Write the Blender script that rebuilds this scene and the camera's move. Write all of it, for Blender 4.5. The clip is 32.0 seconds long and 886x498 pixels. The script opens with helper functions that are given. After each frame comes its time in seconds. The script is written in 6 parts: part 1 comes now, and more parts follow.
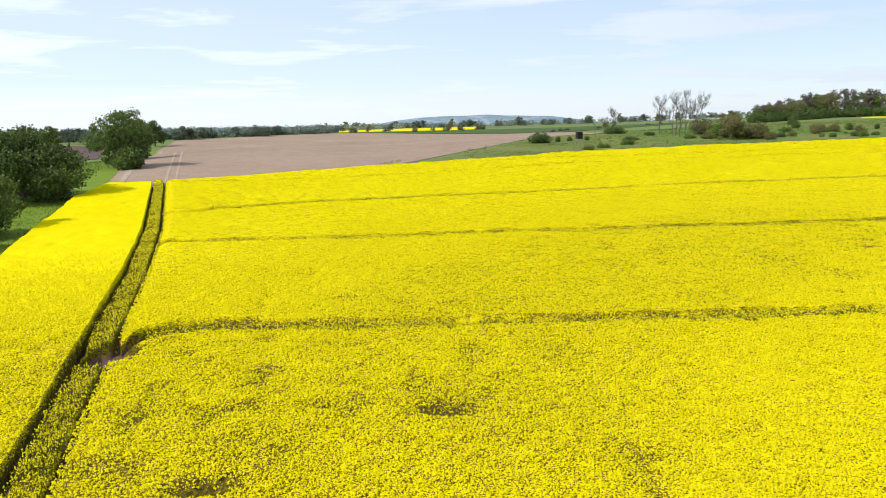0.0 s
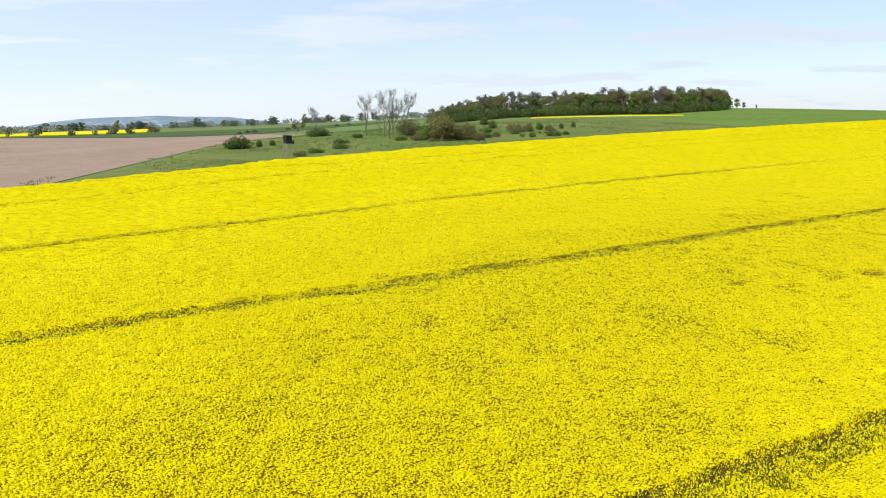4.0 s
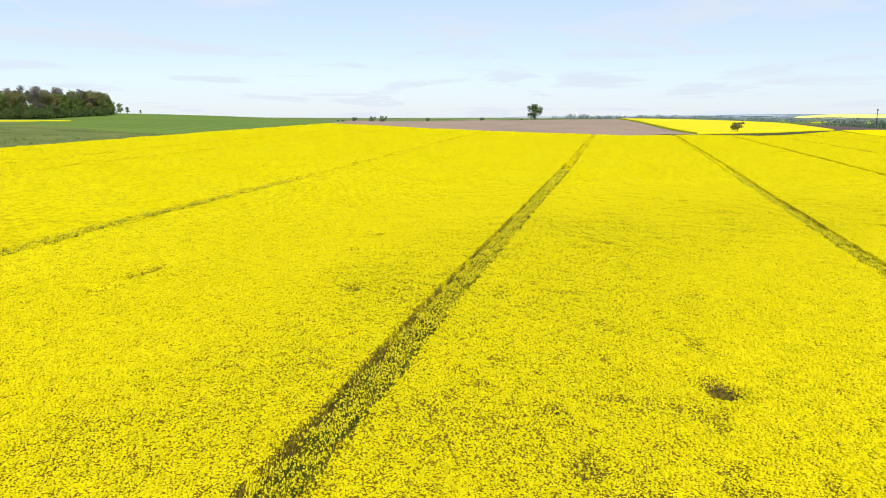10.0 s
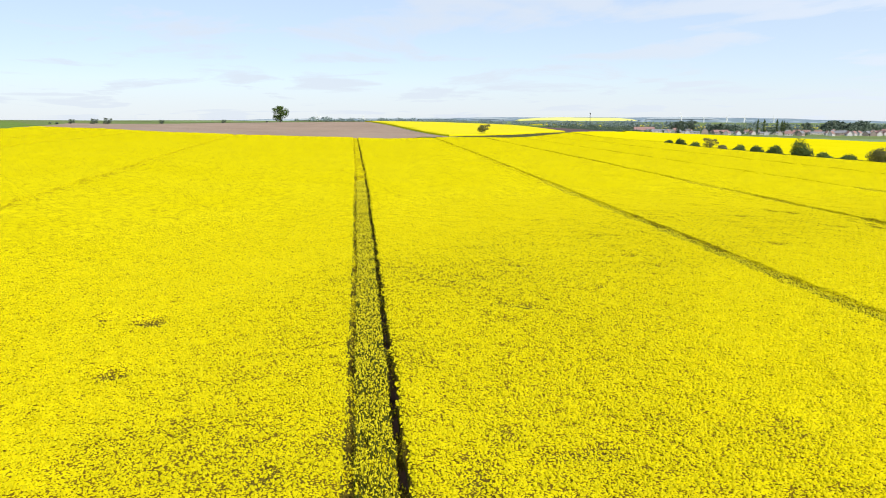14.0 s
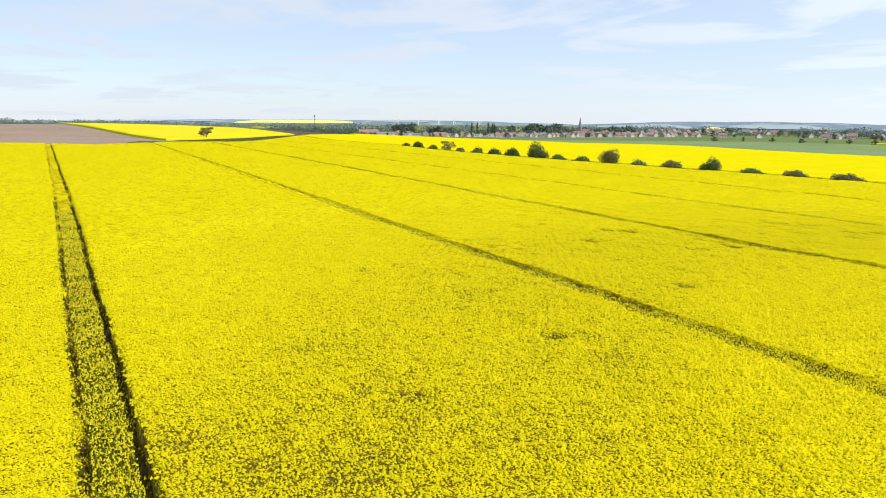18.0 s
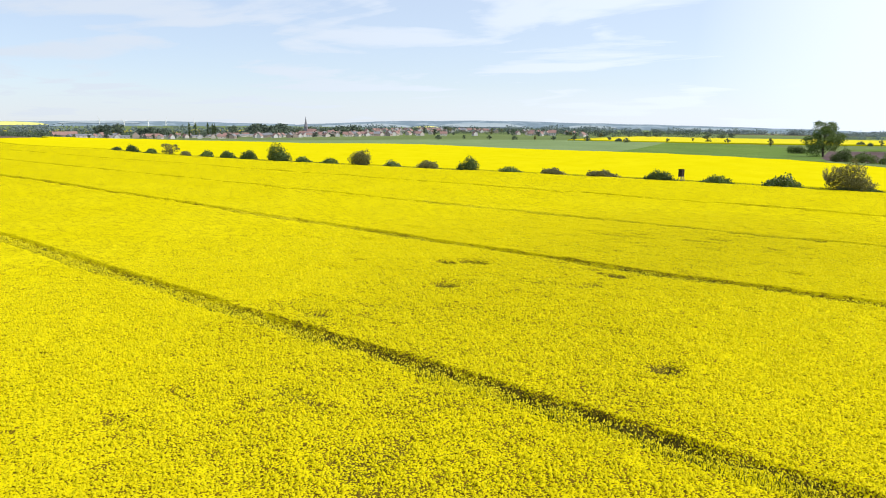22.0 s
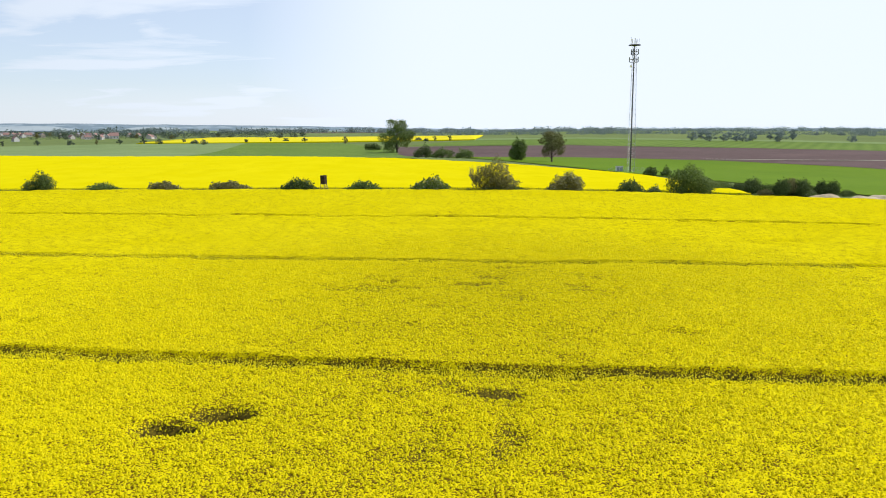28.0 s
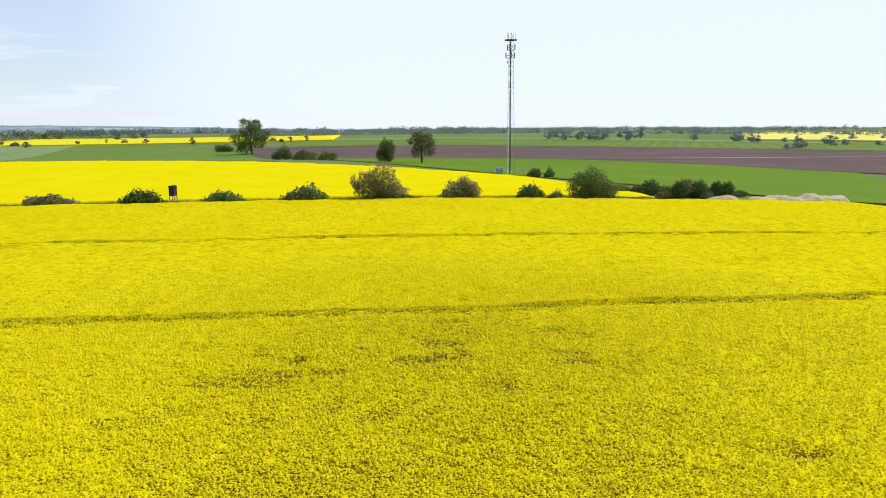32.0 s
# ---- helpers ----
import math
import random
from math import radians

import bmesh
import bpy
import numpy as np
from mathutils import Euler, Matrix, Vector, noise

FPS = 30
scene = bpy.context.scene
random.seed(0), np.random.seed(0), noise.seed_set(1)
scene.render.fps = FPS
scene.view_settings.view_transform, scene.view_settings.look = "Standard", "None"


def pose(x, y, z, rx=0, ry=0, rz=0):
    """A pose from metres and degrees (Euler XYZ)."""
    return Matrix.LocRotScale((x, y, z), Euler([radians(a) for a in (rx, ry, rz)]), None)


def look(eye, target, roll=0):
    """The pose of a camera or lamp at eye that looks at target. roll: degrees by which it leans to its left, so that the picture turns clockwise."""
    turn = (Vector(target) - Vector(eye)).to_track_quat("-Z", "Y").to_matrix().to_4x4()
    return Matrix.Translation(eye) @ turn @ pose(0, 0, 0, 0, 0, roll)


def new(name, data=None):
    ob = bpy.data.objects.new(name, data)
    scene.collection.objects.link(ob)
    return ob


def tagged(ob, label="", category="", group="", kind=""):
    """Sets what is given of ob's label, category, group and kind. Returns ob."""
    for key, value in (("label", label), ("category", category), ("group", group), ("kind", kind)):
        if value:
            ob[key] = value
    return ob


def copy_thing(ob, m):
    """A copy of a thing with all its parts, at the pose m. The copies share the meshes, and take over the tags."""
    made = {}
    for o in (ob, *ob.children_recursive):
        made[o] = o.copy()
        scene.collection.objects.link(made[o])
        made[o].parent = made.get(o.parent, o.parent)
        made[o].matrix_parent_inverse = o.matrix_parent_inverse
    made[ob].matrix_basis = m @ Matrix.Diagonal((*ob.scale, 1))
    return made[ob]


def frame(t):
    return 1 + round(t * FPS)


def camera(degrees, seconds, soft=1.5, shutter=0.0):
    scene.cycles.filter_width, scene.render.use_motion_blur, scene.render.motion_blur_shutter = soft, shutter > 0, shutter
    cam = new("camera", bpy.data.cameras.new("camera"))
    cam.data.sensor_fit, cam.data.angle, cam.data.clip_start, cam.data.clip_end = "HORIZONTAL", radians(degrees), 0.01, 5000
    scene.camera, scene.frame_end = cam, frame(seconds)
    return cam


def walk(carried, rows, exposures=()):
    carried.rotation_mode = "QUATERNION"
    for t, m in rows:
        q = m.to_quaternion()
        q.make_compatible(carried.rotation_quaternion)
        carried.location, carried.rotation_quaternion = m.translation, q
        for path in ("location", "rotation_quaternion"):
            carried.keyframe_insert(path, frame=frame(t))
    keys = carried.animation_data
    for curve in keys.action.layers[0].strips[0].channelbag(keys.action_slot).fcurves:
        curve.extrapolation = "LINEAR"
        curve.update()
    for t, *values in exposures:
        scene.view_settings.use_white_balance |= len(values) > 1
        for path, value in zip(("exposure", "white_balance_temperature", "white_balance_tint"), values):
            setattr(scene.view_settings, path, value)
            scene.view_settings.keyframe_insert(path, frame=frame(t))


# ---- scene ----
cam = camera(63.0, 32.0, soft=1.0)
PATH = [  # seconds, x, y, z, and the turn in degrees
    (0.0, 0.00, 0.00, 16.30, 79.65, 0.81, -5.17),
    (0.5, -0.11, 3.70, 16.22, 79.65, 0.84, -8.87),
    (1.0, -0.22, 7.39, 16.35, 79.64, 0.82, -11.07),
    (1.5, -0.33, 11.10, 16.26, 79.63, 0.77, -12.48),
    (2.0, -0.21, 14.99, 16.19, 79.52, 0.74, -14.48),
    (2.5, 0.11, 18.65, 16.32, 79.50, 0.74, -17.38),
    (3.0, 0.43, 22.31, 16.23, 79.46, 0.79, -21.68),
    (3.5, 0.95, 25.73, 16.36, 79.42, 0.83, -25.78),
    (4.0, 1.49, 29.38, 16.27, 79.36, 0.86, -29.89),
    (4.5, 2.24, 33.00, 16.40, 79.30, 0.89, -33.79),
    (6.5, 7.08, 46.22, 16.89, 79.17, 0.63, -49.30),
    (7.0, 8.89, 49.54, 16.80, 79.27, 0.53, -53.21),
    (7.5, 10.89, 52.62, 16.70, 79.26, 0.42, -57.11),
    (8.0, 12.88, 55.49, 16.59, 79.25, 0.40, -61.01),
    (8.5, 15.29, 58.32, 16.48, 79.23, 0.27, -64.91),
    (9.0, 17.90, 60.91, 16.58, 79.30, 0.24, -68.81),
    (9.5, 20.52, 63.51, 16.47, 79.28, 0.20, -72.71),
    (10.0, 23.31, 65.65, 16.34, 79.35, 0.14, -76.51),
    (10.5, 26.31, 67.77, 16.42, 79.35, 0.07, -79.41),
    (11.0, 29.30, 69.69, 16.28, 79.37, -0.00, -81.81),
    (11.5, 32.48, 71.36, 16.35, 79.38, 0.01, -84.21),
    (12.0, 35.64, 72.82, 16.20, 79.40, -0.07, -86.61),
    (12.5, 39.00, 74.05, 16.25, 79.41, -0.06, -89.10),
    (13.0, 42.56, 75.03, 16.30, 79.43, -0.05, -91.50),
    (13.5, 46.11, 76.03, 16.13, 79.43, -0.05, -94.10),
    (14.0, 49.65, 76.81, 15.95, 79.54, -0.05, -96.60),
    (14.5, 53.38, 77.35, 15.98, 79.55, -0.16, -99.10),
    (16.5, 68.22, 78.44, 16.07, 79.66, -0.22, -110.19),
    (17.0, 71.90, 78.34, 15.86, 79.77, -0.25, -112.99),
    (17.5, 75.34, 78.04, 15.86, 79.77, -0.28, -115.78),
    (18.0, 78.98, 77.50, 15.85, 79.79, -0.32, -118.28),
    (18.5, 82.39, 76.77, 15.84, 79.81, -0.25, -120.78),
    (19.0, 86.01, 76.02, 15.82, 79.82, -0.20, -123.48),
    (19.5, 89.40, 75.08, 15.80, 79.84, -0.15, -126.18),
    (20.0, 92.74, 73.70, 15.76, 79.86, -0.20, -128.88),
    (20.5, 96.11, 72.55, 15.51, 79.88, -0.05, -131.58),
    (21.0, 99.25, 71.19, 15.47, 79.79, -0.02, -134.68),
    (21.5, 102.36, 69.62, 15.43, 79.82, 0.01, -137.48),
    (22.0, 105.26, 68.06, 15.38, 79.85, -0.05, -139.88),
    (22.5, 107.96, 66.74, 15.34, 79.80, -0.00, -141.98),
    (23.0, 110.84, 64.97, 15.50, 79.83, 0.02, -144.88),
    (23.5, 113.51, 63.22, 15.45, 79.85, 0.11, -148.69),
    (24.0, 115.96, 61.49, 15.40, 79.88, 0.22, -151.99),
    (24.5, 118.61, 59.52, 15.33, 79.83, 0.23, -154.79),
    (25.0, 120.84, 57.81, 15.28, 79.88, 0.35, -157.40),
    (25.5, 122.84, 55.90, 15.22, 79.84, 0.37, -160.00),
    (27.5, 130.14, 47.65, 15.60, 79.72, 0.61, -170.51),
    (28.0, 131.70, 45.57, 15.53, 79.69, 0.62, -173.11),
    (28.5, 133.01, 43.29, 15.45, 79.68, 0.63, -175.62),
    (29.0, 134.10, 40.81, 15.36, 79.67, 0.65, -178.02),
    (29.5, 135.18, 38.33, 15.28, 79.66, 0.59, -179.82),
    (30.0, 136.05, 35.87, 15.19, 79.66, 0.56, 179.38),
    (30.5, 136.69, 33.21, 15.32, 79.66, 0.55, 179.18),
    (31.0, 137.52, 30.32, 15.22, 79.65, 0.61, 177.98),
    (31.5, 137.94, 27.68, 15.12, 79.65, 0.55, 176.28),
    (32.0, 138.36, 25.03, 15.25, 79.55, 0.62, 175.48),
]
# the exposure falls a little as the view turns towards the sun
walk(cam, [(t, pose(*p)) for t, *p in PATH], [(0, 0.0), (17, -0.02), (22, -0.07), (25, -0.14), (32, -0.18)])

# ---- sky, sun, exposure ----
SUN_EL, SUN_FROM = radians(42), Vector((-0.93, -0.37, 0)).normalized()
world = bpy.data.worlds.new("sky")
scene.world = world
world.use_nodes = True
wn, wl = world.node_tree.nodes, world.node_tree.links
wn.clear()


def wnode(kind, **kw):
    n = wn.new(kind)
    for k, v in kw.items():
        n.inputs[k.replace("_", " ")].default_value = v
    return n


sky = wn.new("ShaderNodeTexSky")
sky.sky_type, sky.sun_disc = "NISHITA", False
sky.sun_elevation, sky.sun_rotation = SUN_EL, math.atan2(SUN_FROM.x, SUN_FROM.y)
sky.air_density, sky.dust_density, sky.ozone_density, sky.altitude = 1.0, 0.15, 3.0, 150
coord = wn.new("ShaderNodeTexCoord")
sep = wn.new("ShaderNodeSeparateXYZ")
wl.new(coord.outputs["Generated"], sep.inputs[0])


def wmath(op, a, b=None, clamp=False):
    n = wn.new("ShaderNodeMath")
    n.operation, n.use_clamp = op, clamp
    for i, v in enumerate((a, b)):
        if v is None:
            continue
        if isinstance(v, (int, float)):
            n.inputs[i].default_value = v
        else:
            wl.new(v, n.inputs[i])
    return n.outputs[0]


# thin high cloud, laid out on a flat layer far above
lift = wmath("ADD", wmath("MAXIMUM", sep.outputs[2], 0.0), 0.07)
flat = wn.new("ShaderNodeCombineXYZ")
wl.new(wmath("DIVIDE", sep.outputs[0], lift), flat.inputs[0])
wl.new(wmath("DIVIDE", sep.outputs[1], lift), flat.inputs[1])
veil = wnode("ShaderNodeTexNoise", Scale=0.62, Detail=6.0, Roughness=0.52, Distortion=0.5)
wl.new(flat.outputs[0], veil.inputs["Vector"])
streak_map = wn.new("ShaderNodeMapping")
streak_map.inputs["Rotation"].default_value = (0, 0, 0.6)
streak_map.inputs["Scale"].default_value = (0.5, 1.1, 1)
wl.new(flat.outputs[0], streak_map.inputs[0])
streak = wnode("ShaderNodeTexNoise", Scale=0.8, Detail=6.0, Roughness=0.6, Distortion=0.6)
wl.new(streak_map.outputs[0], streak.inputs["Vector"])
cover = wn.new("ShaderNodeMapRange")
cover.interpolation_type = "SMOOTHSTEP"
wl.new(wmath("ADD", wmath("MULTIPLY", veil.outputs[0], 0.65), wmath("MULTIPLY", streak.outputs[0], 0.35)), cover.inputs[0])
cover.inputs[1].default_value, cover.inputs[2].default_value = 0.40, 0.60
# the veil is dense low over the land and thins out overhead
thin = wn.new("ShaderNodeMapRange")
wl.new(sep.outputs[2], thin.inputs[0])
thin.inputs[1].default_value, thin.inputs[2].default_value = 0.15, 0.7
thin.inputs[3].default_value, thin.inputs[4].default_value = 0.9, 0.25
haze = wn.new("ShaderNodeMapRange")
haze.interpolation_type = "SMOOTHSTEP"
wl.new(sep.outputs[2], haze.inputs[0])
haze.inputs[1].default_value, haze.inputs[2].default_value = 0.0, 0.12
haze.inputs[3].default_value, haze.inputs[4].default_value = 0.75, 0.15
cloud_amount = wmath("MAXIMUM", wmath("MAXIMUM", wmath("MULTIPLY", cover.outputs[0], thin.outputs[0], True), haze.outputs[0]), 0.56)
# the veil closes towards the sun
sunward = wn.new("ShaderNodeVectorMath")
sunward.operation = "DOT_PRODUCT"
wl.new(coord.outputs["Generated"], sunward.inputs[0])
sunward.inputs[1].default_value = (-0.6, -0.8, 0.0)
closed = wn.new("ShaderNodeMapRange")
closed.interpolation_type = "SMOOTHSTEP"
wl.new(sunward.outputs["Value"], closed.inputs[0])
closed.inputs[1].default_value, closed.inputs[2].default_value = 0.28, 0.72
closed.inputs[3].default_value, closed.inputs[4].default_value = 0.0, 0.97
cloud_amount = wmath("MAXIMUM", cloud_amount, closed.outputs[0])
blue = wn.new("ShaderNodeBackground")
blue.inputs[1].default_value = 0.14
tint = wn.new("ShaderNodeMix")
tint.data_type, tint.blend_type = "RGBA", "MULTIPLY"
tint.inputs[0].default_value, tint.inputs[7].default_value = 1.0, (0.86, 0.93, 1.08, 1)
wl.new(sky.outputs[0], tint.inputs[6])
wl.new(tint.outputs[2], blue.inputs[0])
white = wnode("ShaderNodeBackground", Color=(0.80, 0.88, 1.0, 1))
# thin cloud glows more towards the sun
toward = wn.new("ShaderNodeVectorMath")
toward.operation = "DOT_PRODUCT"
wl.new(coord.outputs["Generated"], toward.inputs[0])
toward.inputs[1].default_value = (-0.95, -0.25, 0.1)
glow = wn.new("ShaderNodeMapRange")
glow.interpolation_type = "SMOOTHSTEP"
wl.new(toward.outputs["Value"], glow.inputs[0])
glow.inputs[1].default_value, glow.inputs[2].default_value = -1.0, 0.2
glow.inputs[3].default_value, glow.inputs[4].default_value = 0.92, 1.26
wl.new(glow.outputs[0], white.inputs[1])
mix = wn.new("ShaderNodeMixShader")
wl.new(cloud_amount, mix.inputs[0])
wl.new(blue.outputs[0], mix.inputs[1])
wl.new(white.outputs[0], mix.inputs[2])
wo = wn.new("ShaderNodeOutputWorld")
wl.new(mix.outputs[0], wo.inputs[0])

sun = new("sun", bpy.data.lights.new("sun", "SUN"))
sun.data.energy, sun.data.angle, sun.data.color = 4.3, radians(0.6), (1.0, 0.95, 0.86)
sun.matrix_world = look(SUN_FROM * 100 * math.cos(SUN_EL) + Vector((0, 0, 100 * math.sin(SUN_EL))), (0, 0, 0))

# ---- materials ----
def material(name, rough=0.8, spec=0.3):
    m = bpy.data.materials.new(name)
    m.use_nodes = True
    b = m.node_tree.nodes["Principled BSDF"]
    b.inputs["Roughness"].default_value = rough
    b.inputs["Specular IOR Level"].default_value = spec
    return m, m.node_tree.nodes, m.node_tree.links, b


def where(nodes, links, scale=(1, 1, 1), turn=0.0):
    c = nodes.new("ShaderNodeTexCoord")
    m = nodes.new("ShaderNodeMapping")
    m.inputs["Scale"].default_value = scale
    m.inputs["Rotation"].default_value = (0, 0, turn)
    links.new(c.outputs["Object"], m.inputs[0])
    return m.outputs[0]


def noise_tex(nodes, links, vec, scale, detail=4.0, rough=0.55):
    n = nodes.new("ShaderNodeTexNoise")
    n.inputs["Scale"].default_value, n.inputs["Detail"].default_value, n.inputs["Roughness"].default_value = scale, detail, rough
    links.new(vec, n.inputs["Vector"])
    return n.outputs[0]


def ramp(nodes, links, fac, stops):
    r = nodes.new("ShaderNodeValToRGB")
    e = r.color_ramp.elements
    while len(e) < len(stops):
        e.new(0.5)
    for el, (p, c) in zip(e, stops):
        el.position, el.color = p, (*c, 1)
    links.new(fac, r.inputs[0])
    return r.outputs[0]


def mix_rgb(nodes, links, fac, a, b, how="MIX"):
    n = nodes.new("ShaderNodeMix")
    n.data_type, n.blend_type = "RGBA", how
    for v, s in ((fac, n.inputs[0]), (a, n.inputs[6]), (b, n.inputs[7])):
        if isinstance(v, (int, float)):
            s.default_value = v
        elif isinstance(v, tuple):
            s.default_value = (*v, 1)
        else:
            links.new(v, s)
    return n.outputs[2]


def calc(nodes, links, op, a, b=None, clamp=False):
    n = nodes.new("ShaderNodeMath")
    n.operation, n.use_clamp = op, clamp
    for i, v in enumerate((a, b)):
        if v is None:
            continue
        if isinstance(v, (int, float)):
            n.inputs[i].default_value = v
        else:
            links.new(v, n.inputs[i])
    return n.outputs[0]


def bump(nodes, links, bsdf, height, strength, distance):
    b = nodes.new("ShaderNodeBump")
    b.inputs["Strength"].default_value, b.inputs["Distance"].default_value = strength, distance
    links.new(height, b.inputs["Height"])
    links.new(b.outputs[0], bsdf.inputs["Normal"])


def step(nodes, links, v, lo, hi):
    n = nodes.new("ShaderNodeMapRange")
    n.interpolation_type = "SMOOTHSTEP"
    links.new(v, n.inputs[0])
    n.inputs[1].default_value, n.inputs[2].default_value = lo, hi
    return n.outputs[0]


YELLOW, YELLOW_PALE, STEM = (0.635, 0.545, 0.003), (0.665, 0.575, 0.005), (0.15, 0.10, 0.008)


def canopy_material(name, grain):
    """Rape in flower: flower heads over stems that show in the gaps. grain: heads a metre."""
    m, n, l, b = material(name, 1.0, 0.0)
    v = where(n, l)
    cells = n.new("ShaderNodeTexVoronoi")
    cells.inputs["Scale"].default_value = grain
    l.new(v, cells.inputs["Vector"])
    att = n.new("ShaderNodeAttribute")
    att.attribute_name = "bloom"
    mid = noise_tex(n, l, v, 1.3, 3.0, 0.6)
    wide = noise_tex(n, l, v, 0.09, 3.0, 0.5)
    heads = calc(n, l, "SUBTRACT", 1.0, cells.outputs["Distance"])
    f = calc(n, l, "ADD", calc(n, l, "MULTIPLY", heads, 0.75), calc(n, l, "MULTIPLY", mid, 0.55))
    f = calc(n, l, "ADD", f, calc(n, l, "MULTIPLY", calc(n, l, "SUBTRACT", att.outputs["Fac"], 1.0), 0.55))
    flower = step(n, l, f, 0.46, 0.58)
    tone = mix_rgb(n, l, step(n, l, wide, 0.35, 0.65), YELLOW, YELLOW_PALE)
    tone = mix_rgb(n, l, calc(n, l, "MULTIPLY", cells.outputs["Color"], 0.14), tone, (0.55, 0.45, 0.003))
    under = mix_rgb(n, l, step(n, l, att.outputs["Fac"], -0.5, -0.2), (0.11, 0.066, 0.050), mix_rgb(n, l, step(n, l, att.outputs["Fac"], 0.5, 0.9), mix_rgb(n, l, step(n, l, noise_tex(n, l, v, 5.0, 3.0), 0.4, 0.6), (0.055, 0.042, 0.010), (0.13, 0.10, 0.014)), STEM))
    l.new(mix_rgb(n, l, flower, under, tone), b.inputs["Base Color"])
    return m


def ground_material(name, dark, light, grain=2.0, patch=0.03, rows=0.0, turn=0.0, stain=None, relief=0.1):
    """Soil, stubble or grass: grain, wide patches, drill rows where rows is their number a metre."""
    m, n, l, b = material(name, 0.95, 0.07)
    v = where(n, l)
    fine, wide, mid = noise_tex(n, l, v, grain, 6.0, 0.7), noise_tex(n, l, v, patch, 5.0, 0.6), noise_tex(n, l, v, 0.25, 4.0)
    f = calc(n, l, "ADD", calc(n, l, "MULTIPLY", fine, 0.45), calc(n, l, "ADD", calc(n, l, "MULTIPLY", wide, 0.4), calc(n, l, "MULTIPLY", mid, 0.25)))
    if rows:
        w = n.new("ShaderNodeTexWave")
        w.inputs["Scale"].default_value, w.inputs["Distortion"].default_value = rows, 0.6
        l.new(where(n, l, (1, 1, 0), turn), w.inputs["Vector"])
        f = calc(n, l, "ADD", f, calc(n, l, "MULTIPLY", calc(n, l, "SUBTRACT", w.outputs["Fac"], 0.5), 0.16 if rows < 0.032 else 0.34))
    c = ramp(n, l, f, [(0.36, dark), (0.72, light)])
    if stain:
        c = mix_rgb(n, l, step(n, l, noise_tex(n, l, v, 0.012, 3.0), 0.5, 0.62), c, stain)
    l.new(c, b.inputs["Base Color"])
    bump(n, l, b, fine, 0.5, relief)
    return m


def leaf_material(name, dark, light, through_leaf=0.3, gloss=0.25):
    m, n, l, b = material(name, 0.6, gloss)
    geo = n.new("ShaderNodeNewGeometry")
    info = n.new("ShaderNodeObjectInfo")
    f = calc(n, l, "ADD", calc(n, l, "MULTIPLY", geo.outputs["Random Per Island"], 0.7), calc(n, l, "MULTIPLY", info.outputs["Random"], 0.3))
    c = ramp(n, l, f, [(0.05, dark), (0.95, light)])
    l.new(c, b.inputs["Base Color"])
    t = n.new("ShaderNodeBsdfTranslucent")
    l.new(c, t.inputs[0])
    mx = n.new("ShaderNodeMixShader")
    mx.inputs[0].default_value = through_leaf
    l.new(b.outputs[0], mx.inputs[1])
    l.new(t.outputs[0], mx.inputs[2])
    l.new(mx.outputs[0], n["Material Output"].inputs[0])
    return m


def plain_material(name, base, rough=0.7, metal=0.0, vary=0.25, scale=3.0):
    m, n, l, b = material(name, rough)
    b.inputs["Metallic"].default_value = metal
    v = where(n, l)
    f = calc(n, l, "ADD", calc(n, l, "MULTIPLY", noise_tex(n, l, v, scale, 5.0), 0.6), calc(n, l, "MULTIPLY", noise_tex(n, l, v, scale * 9, 3.0), 0.4))
    lo, hi = tuple(max(0, c * (1 - vary)) for c in base), tuple(min(1, c * (1 + vary)) for c in base)
    l.new(ramp(n, l, f, [(0.3, lo), (0.7, hi)]), b.inputs["Base Color"])
    bump(n, l, b, f, 0.15, 0.02)
    return m


M_CANOPY = canopy_material("rape_canopy", 12.0)
M_HEADS = leaf_material("rape_flower", (0.72, 0.63, 0.004), (0.85, 0.76, 0.010), 0.42, 0.04)
M_HEADS_PALE = leaf_material("rape_flower_pale", (0.55, 0.48, 0.008), (0.80, 0.71, 0.022), 0.3, 0.04)
M_STALK = leaf_material("rape_stalk", (0.06, 0.08, 0.010), (0.20, 0.205, 0.030))
M_VERGE = ground_material("grass_verge", (0.09, 0.15, 0.014), (0.19, 0.26, 0.035), 2.0, 0.05, relief=0.2)
M_SOIL = ground_material("field_soil", (0.055, 0.035, 0.022), (0.16, 0.115, 0.075), 3.0)
M_EARTH = ground_material("open_land", (0.085, 0.125, 0.03), (0.19, 0.235, 0.08), 1.5, 0.006)
M_PLOUGH = ground_material("harrowed_soil", (0.22, 0.155, 0.11), (0.37, 0.275, 0.205), 1.6, 0.02)
M_PLOUGH_DARK = ground_material("ploughed_soil", (0.072, 0.047, 0.044), (0.15, 0.10, 0.094), 1.2, 0.02)
M_GREEN = ground_material("young_wheat", (0.085, 0.145, 0.02), (0.155, 0.23, 0.04), 1.2, 0.02, 0.03, 0.4)
M_GREEN_DARK = ground_material("dark_young_wheat", (0.045, 0.082, 0.026), (0.085, 0.13, 0.042), 1.2, 0.02)
M_GREEN_BRIGHT = ground_material("bright_young_wheat", (0.082, 0.155, 0.003), (0.135, 0.225, 0.006), 1.2, 0.02)
M_GREEN_ROWS = ground_material("striped_young_wheat", (0.075, 0.14, 0.02), (0.165, 0.24, 0.045), 1.2, 0.02, 0.035, 0.45)
M_GREEN_PALE = ground_material("pale_young_crop", (0.13, 0.19, 0.07), (0.23, 0.30, 0.12), 1.2, 0.02)
